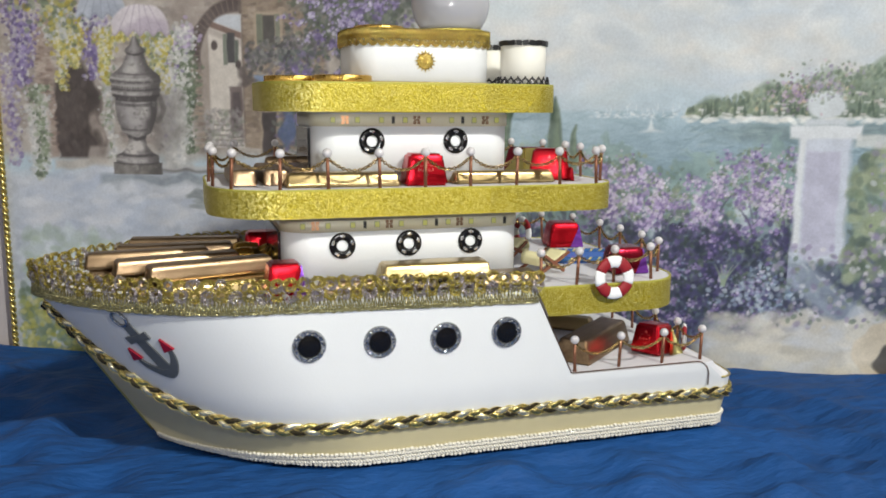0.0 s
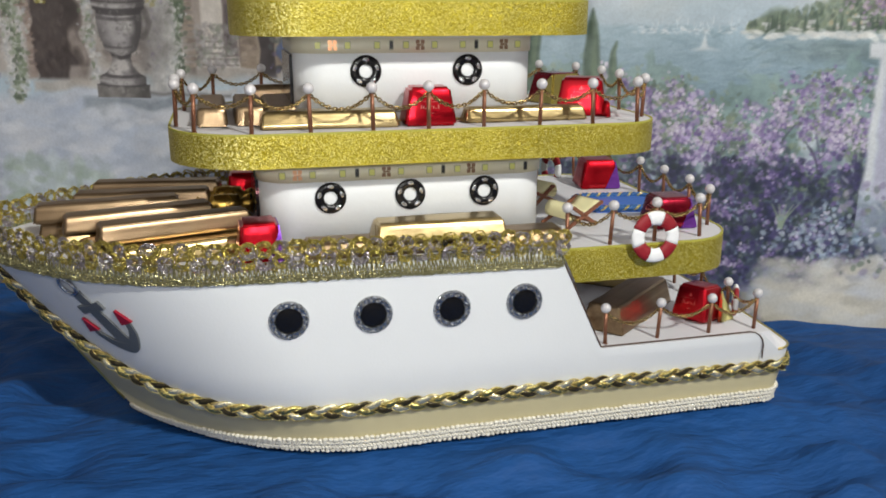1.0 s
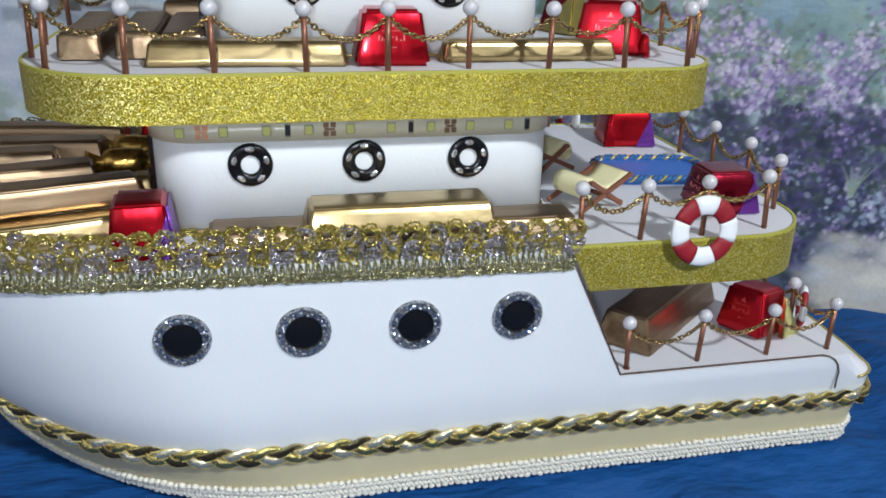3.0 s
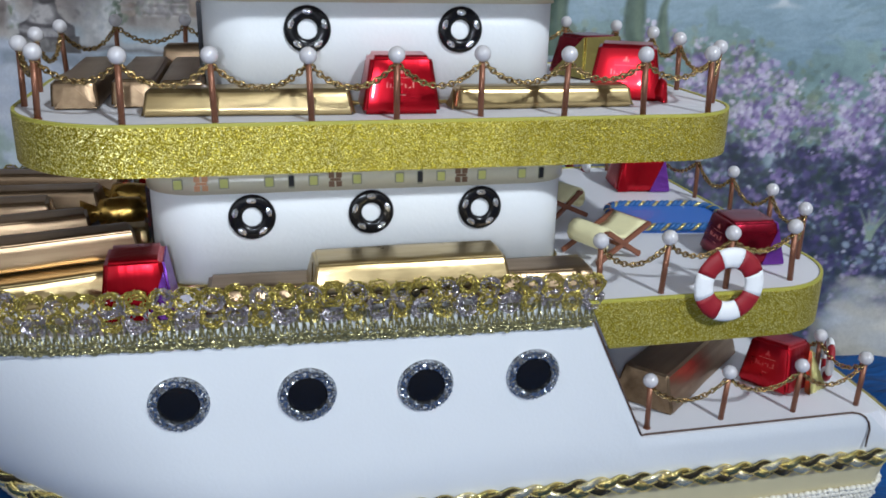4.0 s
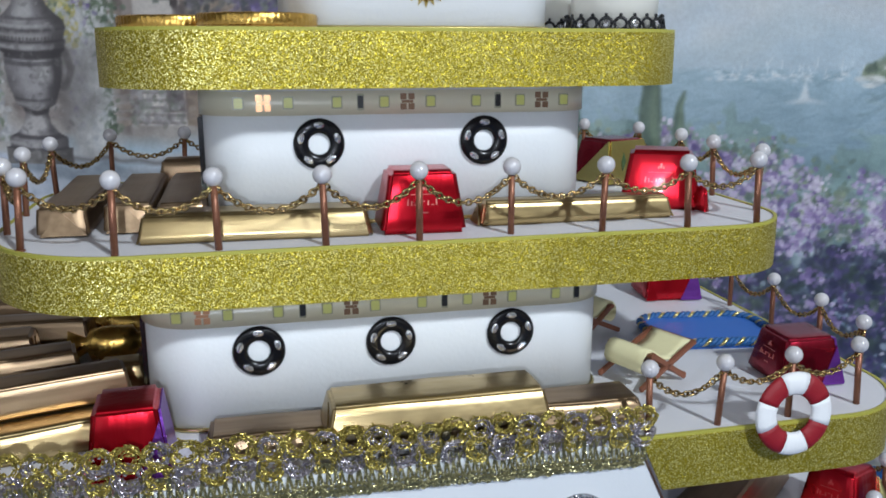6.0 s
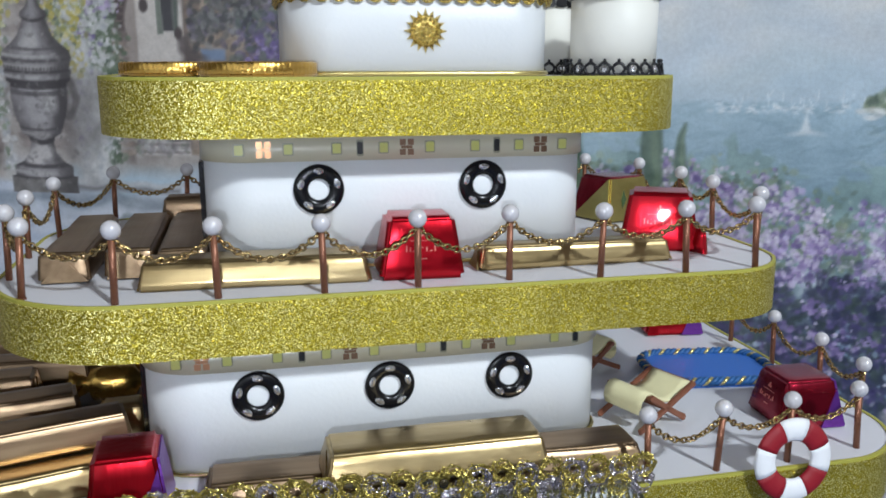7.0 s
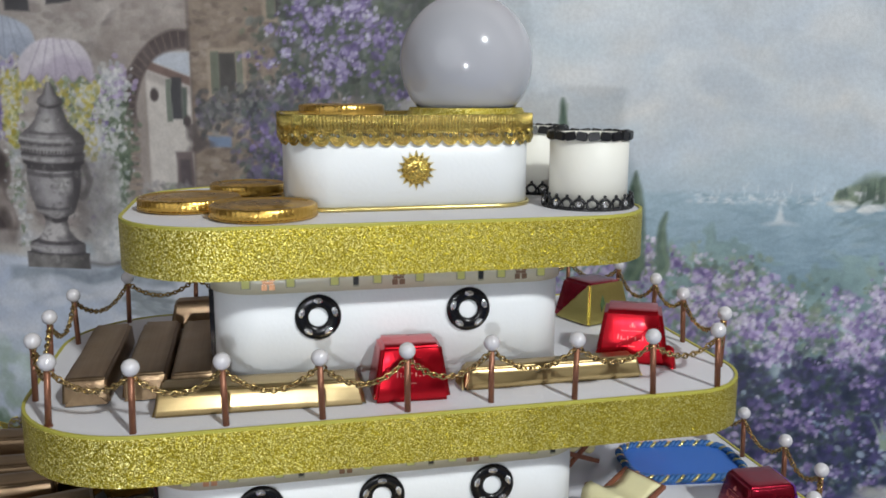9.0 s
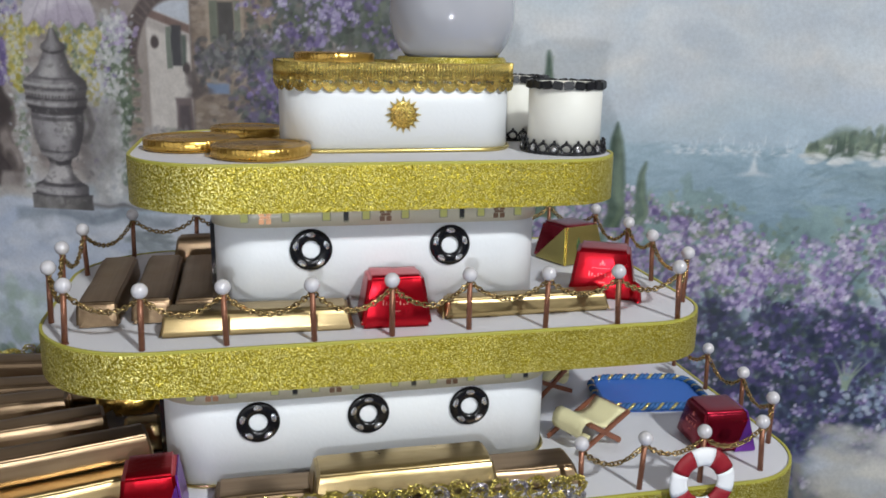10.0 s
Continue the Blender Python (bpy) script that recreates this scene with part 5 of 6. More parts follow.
for x0, x1, y0, y1, rad, z0, z1, pad0, sz0 in CABINS:
    cab = part("cabin", prism(rrect(x0, x1, y0, y1, rad, 12), z0, z1), white, ship, "white foam cabin with rounded corners")
    for fc in cab.data.polygons:
        fc.use_smooth = abs(fc.normal.z) < 0.5
    strip_top = z1 - 0.0004
    o = rrect(x0 - 0.0011, x1 + 0.0011, y0 - 0.0011, y1 + 0.0011, rad + 0.0011, 12)
    i_ = rrect(x0 - 0.0001, x1 + 0.0001, y0 - 0.0001, y1 + 0.0001, rad, 12)
    strip = part("led_strip", ring_solid(o, i_, sz0 - 0.0008, min(strip_top, sz0 + 0.0072)), strip_base, ship, "cream silicone LED light strip, unlit")
    for fc in strip.data.polygons:
        fc.use_smooth = abs(fc.normal.z) < 0.5
    ys, zc = y0 - 0.0011, sz0 + 0.0034
    for g in (-1, 0, 1, 2):
        base = pad0 + 0.0485 * g
        for dx in (0.0081, 0.0243, 0.0404):
            x = base + dx
            if x0 + rad * 0.55 < x < x1 - rad * 0.4:
                chip = panel_on(ys, x, zc, 0.0037, 0.0042, 0.0005, led_white, "led_chip", strip, "square LED chip")
                panel_on(ys - 0.0006, x, zc, 0.0028, 0.0033, 0.0003, led_yellow, "phosphor", strip)
        for dx, sx, sz, mm, nm in ((0.0323, 0.0019, 0.0042, resin_black, "resistor"), (0.0323, 0.0024, 0.0056, led_white, "resistor_pad")):
            x = base + dx
            if x0 + rad * 0.55 < x < x1 - rad * 0.4:
                panel_on(ys, x, zc, sx, sz, 0.0005 if nm == "resistor" else 0.0002, mm, nm, strip)
        if x0 + rad * 0.55 < base < x1 - rad * 0.4:
            for dz in (-0.0017, 0.0017):
                for dx in (-0.0014, 0.0014):
                    panel_on(ys, base + dx, zc + dz, 0.0021, 0.0021, 0.00025, pad_copper if g < 1 else pad_brown, "solder_pad", strip, "", 0.00005)
            panel_on(ys, base, zc, 0.0040, 0.0010, 0.00022, pad_copper if g < 1 else pad_brown, "solder_track", strip, "", 0.00005)
    # dark film window on the bow end
    part("bow_window", prism(((x0 - 0.0018, y0 + rad), (x0 + 0.001, y0 + rad), (x0 + 0.001, y1 - rad), (x0 - 0.0018, y1 - rad)), z0 + 0.002, sz0 - 0.002, 0.0003), dark_panel, cab, "dark mirrored window film")
    part("base_cord", tube([(x, y, z0 + 0.0011) for x, y in rrect(x0 - 0.0006, x1 + 0.0006, y0 - 0.0006, y1 + 0.0006, rad, 8)], 0.0007, 5, True), cord_gold, cab, "thin gold cord at the foot", True)


def black_ring(x, y, z):
    ring = part("ring_window", bmesh.new(), black_gloss, ship, "round black snap ring window with mirror stones")
    prof = []
    bm = bmesh.new()
    for k in range(12):
        a = 2 * math.pi * k / 12
        prof.append((0.00615 + 0.00255 * math.cos(a), 0.0012 * math.sin(a)))
    nn = 36
    vs = [[bm.verts.new((rr * math.cos(2 * math.pi * j / nn), -h - 0.0008, rr * math.sin(2 * math.pi * j / nn))) for rr, h in prof] for j in range(nn)]
    for j in range(nn):
        for k in range(12):
            a, b = vs[j], vs[(j + 1) % nn]
            bm.faces.new((a[k], a[(k + 1) % 12], b[(k + 1) % 12], b[k]))
    bmesh.ops.recalc_face_normals(bm, faces=bm.faces)
    for fc in bm.faces:
        fc.smooth = True
    bm.to_mesh(ring.data)
    bm.free()
    ring.location = (x, y, z)
    for k in range(5):
        a = radians(90 + 72 * k)
        m = Matrix.Rotation(-a, 4, "Y") @ Matrix.Translation((0.0064, -0.0019, 0)) @ Matrix.Diagonal((0.0011, 0.0007, 0.0019, 1))
        part("stone", ball(1.0, bm=None, u=8, v=6, m=m), stone, ring, "faceted clear stone")


for x in (0.0, 0.058):
    black_ring(x, 0.034, 0.205)
for x in (-0.0235, 0.021, 0.064):
    black_ring(x, 0.018, 0.1385)

# rhinestone portholes on the hull
for x, z in ((-0.0515, 0.0835), (-0.0075, 0.083), (0.0355, 0.0825), (0.0768, 0.0832)):
    y = CY - half_beam(1, 0.08)
    port = part("porthole", lathe(((0, 0.0006), (0.0066, 0.0005), (0.0071, 0.0003), (0.0071, -0.001))), black_gloss, ship, "black glass porthole with rhinestone rim", True)
    port.matrix_basis = pose(x, y, z, 90, 0, 0)
    bm = lathe(((0.0069, 0.0), (0.0072, 0.0013), (0.0097, 0.0012), (0.0105, 0.0003), (0.0105, -0.001)), 44)
    part("rim", bm, rhine_grey, port, "grey rhinestone rim")
    bm = bmesh.new()
    rr_ = random.Random(int(x * 1e4))
    for q, (rad, cnt, size) in enumerate(((0.0077, 26, 0.00075), (0.0095, 34, 0.00085))):
        for k in range(cnt):
            a = 2 * math.pi * (k + 0.5 * q) / cnt
            m = Matrix.Translation((rad * math.cos(a), rad * math.sin(a), 0.0012)) @ Euler((rr_.uniform(-0.5, 0.5), rr_.uniform(-0.5, 0.5), rr_.uniform(0, 3))).to_matrix().to_4x4() @ Matrix.Diagonal((1, 1, 0.75, 1))
            bmesh.ops.create_icosphere(bm, subdivisions=1, radius=size * rr_.uniform(0.85, 1.1), matrix=m)
    part("rhinestone_ring", bm, rhine_grey, port, "two rings of small clear rhinestones", False, "stuff")


# posts with pearls and sagging chains
def chain_span(a, b, sag, seed):
    r_ = random.Random(seed)
    a, b = Vector(a), Vector(b)
    pts = []
    for k in range(25):
        t_ = k / 24
        p = a.lerp(b, t_)
        pts.append(p - Vector((0, 0, sag * (1 - (2 * t_ - 1) ** 2))))
    bm = bmesh.new()
    for k, (p, t_) in enumerate(along(pts, 0.00175)):
        q = t_.to_track_quat("X", "Z").to_matrix().to_4x4()
        m = Matrix.Translation(p) @ q @ Matrix.Rotation(radians(90 if k % 2 else 0) + r_.uniform(-0.5, 0.5), 4, "X")
        ringp = [m @ Vector((0.00118 * math.cos(u), 0.00092 * math.sin(u), 0)) for u in np.linspace(0, 2 * math.pi, 8, endpoint=False)]
        tube(ringp, 0.00042, 4, True, bm)
    return bm


post_mesh = mesh_of("post", lathe(((0, 0), (0.00115, 0), (0.00110, 0.0205), (0, 0.0205)), 10), copper, True)
pearl_mesh = mesh_of("pearl", ball(0.0030, u=18, v=12), pearl, True)
r_post = random.Random(8)


def railing(points, z, closed, height=0.0205, skip=()):
    rail_ = part("railing", tube([(points[0][0], points[0][1], z + 0.0002), (points[0][0], points[0][1], z + 0.0006)], 0.0016, 8), copper, ship, "copper posts with pearl heads and gold chains")
    tops = []
    for x, y in points:
        lean = Euler((r_post.uniform(-0.04, 0.04), r_post.uniform(-0.05, 0.05), 0)).to_matrix().to_4x4()
        m = Matrix.Translation((x, y, z)) @ lean
        shared("post", post_mesh, rail_, m)
        shared("pearl", pearl_mesh, rail_, m @ Matrix.Translation((0, 0, height + 0.0020)))
        tops.append(m @ Vector((0, 0, height - 0.0007)))
    pairs = list(zip(tops, tops[1:])) + ([(tops[-1], tops[0])] if closed else [])
    for k, (a, b) in enumerate(pairs):
        if k in skip:
            continue
        sag = 0.24 * (b - a).length * r_post.uniform(0.85, 1.15)
        ob = part("chain", chain_span(a, b, sag, k), chain_gold, rail_, "fine gold link chain", True)


RAIL2 = ((-0.0925, 0.016), (-0.064, 0.004), (-0.034, 0.0045), (-0.0015, 0.0035), (0.0285, 0.004), (0.060, 0.0065), (0.091, 0.003), (0.1215, 0.001), (0.1497, 0.0035), (0.1640, 0.026), (0.1660, 0.061), (0.1660, 0.0915), (0.1640, 0.128), (0.146, 0.154), (0.115, 0.155), (0.083, 0.155), (0.05, 0.155), (0.016, 0.155), (-0.018, 0.154), (-0.052, 0.152), (-0.083, 0.1475), (-0.1005, 0.115), (-0.1040, 0.077), (-0.1025, 0.0430))
railing(RAIL2, D2, True)
RAIL1 = ((0.102, -0.017), (0.1275, -0.017), (0.155, -0.0165), (0.186, -0.0125), (0.2045, 0.010), (0.2080, 0.039), (0.2085, 0.073), (0.2080, 0.107), (0.2035, 0.149), (0.184, 0.1700), (0.155, 0.1745), (0.1275, 0.175), (0.102, 0.175))
railing(RAIL1, D1, False)
RAIL0 = ((0.130, -0.0135), (0.164, -0.0125), (0.198, -0.0125), (0.229, -0.0125), (0.226, 0.012), (0.226, 0.045), (0.226, 0.079), (0.226, 0.113), (0.226, 0.146), (0.229, 0.1705), (0.198, 0.1705), (0.164, 0.1705), (0.130, 0.1715))
railing(RAIL0, 0.05, False)

# top cabin with gold trim, sun badge
tc = part("top_cabin", prism(rrect(-0.009, 0.0897, 0.046, 0.112, 0.018, 12), D3, 0.2775), white, ship, "white foam wheelhouse with rounded corners")
for fc in tc.data.polygons:
    fc.use_smooth = abs(fc.normal.z) < 0.5
part("base_cord", tube([(x, y, D3 + 0.0010) for x, y in rrect(-0.0096, 0.0903, 0.0454, 0.1126, 0.018, 8)], 0.0009, 5, True), cord_gold, tc, "thin gold cord at the foot", True)
trim = part("scallop_trim", ring_solid(rrect(-0.0098, 0.0905, 0.0452, 0.1128, 0.0185, 10), rrect(-0.0088, 0.0895, 0.0462, 0.1118, 0.0178, 10), 0.2722, 0.2792), trim_gold, tc, "bright gold scalloped braid trim")
loop_path = [Vector((x, y, 0)) for x, y in rrect(-0.0104, 0.0911, 0.0446, 0.1134, 0.0190, 10)]
sc = bmesh.new()
for rad in (0.0030, 0.0021, 0.0011):
    tube([(rad * math.cos(a), 0.0002 if rad > 0.0025 else -0.0003, rad * 1.15 * math.sin(a)) for a in np.linspace(0, 2 * math.pi, 14, endpoint=False)], 0.00055, 4, True, sc)
scal = mesh_of("scallop", sc, trim_gold, True)
wave = bmesh.new()
for k, (p, t) in enumerate(along(loop_path, 0.0062, True)):
    shared("scallop", scal, trim, facing(p + Vector((0, 0, 0.2715)), t))
for k, (p, t) in enumerate(along(loop_path, 0.0013, True)):
    out = Vector((t.y, -t.x, 0)) * 0.0003
    tube([p + out + Vector((0, 0, z)) for z in (0.2735, 0.2765, 0.2795)], 0.00055, 4, bm=wave)
part("trim_ribs", wave, trim_gold, tc, "upright ribs of the gold trim", True, "stuff")
badge = bmesh.new()
for k in range(16):
    a = 2 * math.pi * k / 16
    lo, hi = 0.0040, 0.0061 if k % 2 == 0 else 0.0058
    w = 0.185
    p = [bm_v for bm_v in (badge.verts.new((lo * math.cos(a - w), -0.0003, lo * math.sin(a - w))), badge.verts.new((hi * math.cos(a), -0.0002, hi * math.sin(a))), badge.verts.new((lo * math.cos(a + w), -0.0003, lo * math.sin(a + w))), badge.verts.new((0.0045 * math.cos(a), -0.0014, 0.0045 * math.sin(a))))]
    badge.faces.new((p[0], p[1], p[3]))
    badge.faces.new((p[1], p[2], p[3]))
    badge.faces.new((p[2], p[0], p[3]))
    ball(0.0006, (0.0034 * math.cos(a), -0.0011, 0.0034 * math.sin(a)), badge, 6, 4)
for k in range(9):
    a = 2 * math.pi * k / 9
    ball(0.0006, (0.0019 * math.cos(a), -0.0014, 0.0019 * math.sin(a)), badge, 6, 4)
ball(0.0011, (0, -0.0014, 0), badge, 8, 6)
ball(1.0, bm=badge, m=Matrix.Diagonal((0.0043, 0.0012, 0.0043, 1)), u=20, v=8)
bd = part("sun_badge", badge, trim_gold, ship, "small gold sun badge", False)
bd.location = (0.0400, 0.046, 0.2582)
bd.scale = (1.3, 1.3, 1.3)

# funnels with black lace
for fx, fy in ((0.1110, 0.0455), (0.1050, 0.1010)):
    fun = part("funnel", lathe(((0, 0), (0.0158, 0), (0.0158, 0.0292), (0.0145, 0.0297), (0.0145, 0.0255), (0, 0.0255)), 48), cream_pipe, ship, "cream card funnel with black lace trim")
    fun.location = (fx, fy, D3)
    for fc in fun.data.polygons:
        fc.use_smooth = abs(fc.normal.z) < 0.5
    cap = bmesh.new()
    for k in range(22):
        a = 2 * math.pi * k / 22
        block(0.0044, 0.0016, 0.0034, Matrix.Rotation(a, 4, "Z") @ Matrix.Translation((0, -0.0164, 0.0288)) @ Matrix.Rotation(0.12 * (-1) ** k, 4, "Y"), cap, 0.0004)
    part("cap_trim", cap, black_trim, fun, "black scalloped rim")
    foot = part("foot_trim", lathe(((0.0162, 0.0), (0.0185, 0.0), (0.0185, 0.0008), (0.0162, 0.0012), (0.0162, 0.0)), 40), black_trim, fun, "black pierced lace foot")
    eye = bmesh.new()
    tube([(0.0021 * math.cos(a), 0, 0.0021 * math.sin(a)) for a in np.linspace(0, 2 * math.pi, 10, endpoint=False)], 0.0006, 4, True, eye)
    ball(0.0007, (0, 0, 0.0030), eye, 6, 4)
    tube([(-0.0027, 0, 0), (-0.0020, 0, 0.001)], 0.0005, 4, bm=eye)
    eye_m = mesh_of("lace_eye", eye, black_trim, True)
    gem_m = mesh_of("gem", ball(1.0, m=Matrix.Diagonal((0.0013, 0.0007, 0.0013, 1)), u=8, v=5), stone)
    for k in range(22):
        a = 2 * math.pi * k / 22
        m = Matrix.Rotation(a, 4, "Z") @ Matrix.Translation((0, -0.0180, 0.0026)) @ Matrix.Rotation(radians(-8), 4, "X")
        shared("lace_eye", eye_m, fun, m)
        if k % 2 == 0:
            shared("gem", gem_m, fun, m)

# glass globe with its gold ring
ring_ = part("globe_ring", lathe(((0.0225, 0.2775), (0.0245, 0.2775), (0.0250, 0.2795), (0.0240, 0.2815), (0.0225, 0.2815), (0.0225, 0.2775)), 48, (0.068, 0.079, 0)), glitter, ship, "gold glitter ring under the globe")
prof = [(0.0281 * math.sin(a), 0.3005 - 0.0281 * math.cos(a)) for a in np.linspace(0.82, math.pi, 34)]
prof[-1] = (0, prof[-1][1])
globe = part("globe", lathe([(0, prof[0][1])] + prof, 64, (0.068, 0.079, 0)), globe_grey, ship, "grey frosted glass lamp globe", True)

# anchor on the bow
def on_hull(x, z, out):
    """A point of the bow's skin at x and z, moved outwards."""
    def skin(x, z):
        return Vector((x, CY - half_beam((x - bow_x(z)) / BOW_L, z), z))
    p = skin(x, z)
    n_ = (skin(x + 0.001, z) - p).cross(skin(x, z + 0.001) - p).normalized()
    return p + n_ * (out if n_.y < 0 else -out)


A_TOP, A_AXIS, A_SIDE = Vector((-0.1580, 0.0970)), Vector((0.0262, -0.0335)), Vector((0.0112, 0.0056))


def anchor_place(a, b, out):
    """a runs from the eye (0) to the tip (1), b across (one is a stock's length)."""
    q = A_TOP + A_AXIS * a + A_SIDE * b
    return on_hull(q.x, q.y, out)


def bent_card(pts, thick):
    """A thin card of the outline pts, cut into strips and bent on the hull."""
    bm = bmesh.new()
    low = [bm.verts.new(anchor_place(a, b, 0.0001)) for a, b in pts]
    high = [bm.verts.new(anchor_place(a, b, thick)) for a, b in pts]
    n_ = len(pts)
    for i in range(n_):
        j = (i + 1) % n_
        bm.faces.new((low[i], low[j], high[j], high[i]))
    for i in range(n_ // 2 - 1):
        j = n_ - 1 - i
        bm.faces.new((high[i], high[i + 1], high[j - 1], high[j]))
        bm.faces.new((low[i], low[j], low[j - 1], low[i + 1]))
    return bm


def band(mid, half):
    """An outline round a middle line of points, each with its own half width along the second axis or the first."""
    return [(a - da, b - db) for (a, b), (da, db) in zip(mid, half)] + [(a + da, b + db) for (a, b), (da, db) in list(zip(mid, half))[::-1]]


anchor = part("anchor", bent_card(band([(0.02 + 0.9 * k / 7, 0) for k in range(8)], [(0, 0.19 + 0.012 * k) for k in range(8)]), 0.0011), anchor_grey, ship, "grey glitter card anchor with red flukes")
part("stock", bent_card(band([(0.285, -0.52 + 1.04 * k / 5) for k in range(6)], [(0.045 + 0.022 * abs(k - 2.5) / 2.5, 0) for k in range(6)]), 0.0014), anchor_grey, anchor)
part("crown", bent_card(band([(0.54 + 0.38 * math.cos(w_) + 0.06 * math.cos(w_) ** 10, 0.86 * math.sin(w_)) for w_ in np.linspace(-1.35, 1.35, 15)], [((0.030 + 0.055 * math.cos(w_) ** 2), 0.08 * math.sin(w_)) for w_ in np.linspace(-1.35, 1.35, 15)]), 0.0012), anchor_grey, anchor)
for sgn in (-1, 1):
    part("fluke", bent_card(band([(0.40 + 0.22 * k / 4, sgn * 0.84) for k in range(5)], [(0, 0.02 + 0.055 * k) for k in range(5)]), 0.0016), anchor_red, anchor, "red glitter fluke")
part("eye_ring", tube([anchor_place(-0.10 + 0.13 * math.cos(w_), 0.26 * math.sin(w_), 0.0014) for w_ in np.linspace(0, 6.283, 18, endpoint=False)], 0.0010, 6, True), rhine_grey, anchor, "silver sequined ring", True)

# ---- sweets and toys on the decks ----
def tapered(w, d, h, tw, td, bevel=0.0012, bow=0.0):
    """A block with a wider foot: w x d below, tw x td above."""
    bm = bmesh.new()
    vs = [bm.verts.new(p) for p in ((-w / 2, -d / 2, 0), (w / 2, -d / 2, 0), (w / 2, d / 2, 0), (-w / 2, d / 2, 0), (-tw / 2, -td / 2, h), (tw / 2, -td / 2, h), (tw / 2, td / 2, h), (-tw / 2, td / 2, h))]
    for q in ((0, 3, 2, 1), (4, 5, 6, 7), (0, 1, 5, 4), (1, 2, 6, 5), (2, 3, 7, 6), (3, 0, 4, 7)):
        bm.faces.new([vs[i] for i in q])
    bmesh.ops.bevel(bm, geom=list(bm.edges), offset=bevel, segments=3, affect="EDGES")
    return bm


def wrinkled(bm, amount, seed, cuts=2):
    bmesh.ops.subdivide_edges(bm, edges=[e for e in bm.edges if e.calc_length() > 0.004], cuts=cuts, use_grid_fill=True)
    for v_ in bm.verts:
        n_ = noise.noise_vector((v_.co + Vector((seed * 0.37, seed * 0.11, 0))) * 190)
        edge = noise.noise_vector((v_.co + Vector((0, seed * 0.2, 0.4))) * 60)
        slow = noise.noise_vector((v_.co + Vector((seed * 0.31, 0.7, seed * 0.17))) * 34)
        v_.co += n_ * amount * 0.35 + edge * amount * 0.5 + slow * amount * 0.9
        v_.co.z = max(v_.co.z, 0)
    return bm


def flat_faced(ob):
    """Keeps broad faces flat and lets only the bevelled edges turn the light."""
    ob.modifiers.new("weighted", "WEIGHTED_NORMAL").weight = 80
    return ob


def on_face(corners, pts, proud):
    """A thin patch on a four-cornered face; pts in 0..1 across and up."""
    a, b, c, d = (Vector(q) for q in corners)
    nrm = (b - a).cross(d - a).normalized()
    bm = bmesh.new()
    lows, highs = [], []
    for u, v_ in pts:
        p = a.lerp(b, u).lerp(d.lerp(c, u), v_)
        lows.append(bm.verts.new(p - nrm * 0.0004))
        highs.append(bm.verts.new(p + nrm * proud))
    bm.faces.new(highs)
    bm.faces.new(lows[::-1])
    for i in range(len(pts)):
        j = (i + 1) % len(pts)
        bm.faces.new((lows[i], lows[j], highs[j], highs[i]))
    return bm


BAR_L, BAR_W, BAR_H = 0.074, 0.0165, 0.0105


def gold_bar(at, seed, length=BAR_L, width=BAR_W, height=BAR_H, material=None, label="", flat=0.70):
    """A foil-wrapped chocolate bar with folded ends."""
    material = material or foil_gold
    bar = thing("chocolate_bar", label or "gold foil wrapped chocolate bar lying on the white deck", "chocolate bar", "gold chocolate bars", at)
    w2, l2 = width * flat, length - 0.012 * (1.05 - flat)
    body = wrinkled(tapered(length, width, height, l2, w2, 0.0011), 0.00048, seed, 3)
    flat_faced(part("wrapper", body, material, bar, "", True))
    for sgn in (-1, 1):
        cs = [Vector((sgn * length / 2, -sgn * width / 2, 0)), Vector((sgn * length / 2, sgn * width / 2, 0)), Vector((sgn * l2 / 2, sgn * w2 / 2, height)), Vector((sgn * l2 / 2, -sgn * w2 / 2, height))]
        part("folded_end", on_face(cs, ((0.06, 0.05), (0.94, 0.05), (0.5, 0.8)), 0.0003), material, bar, "folded foil flap")
    return bar


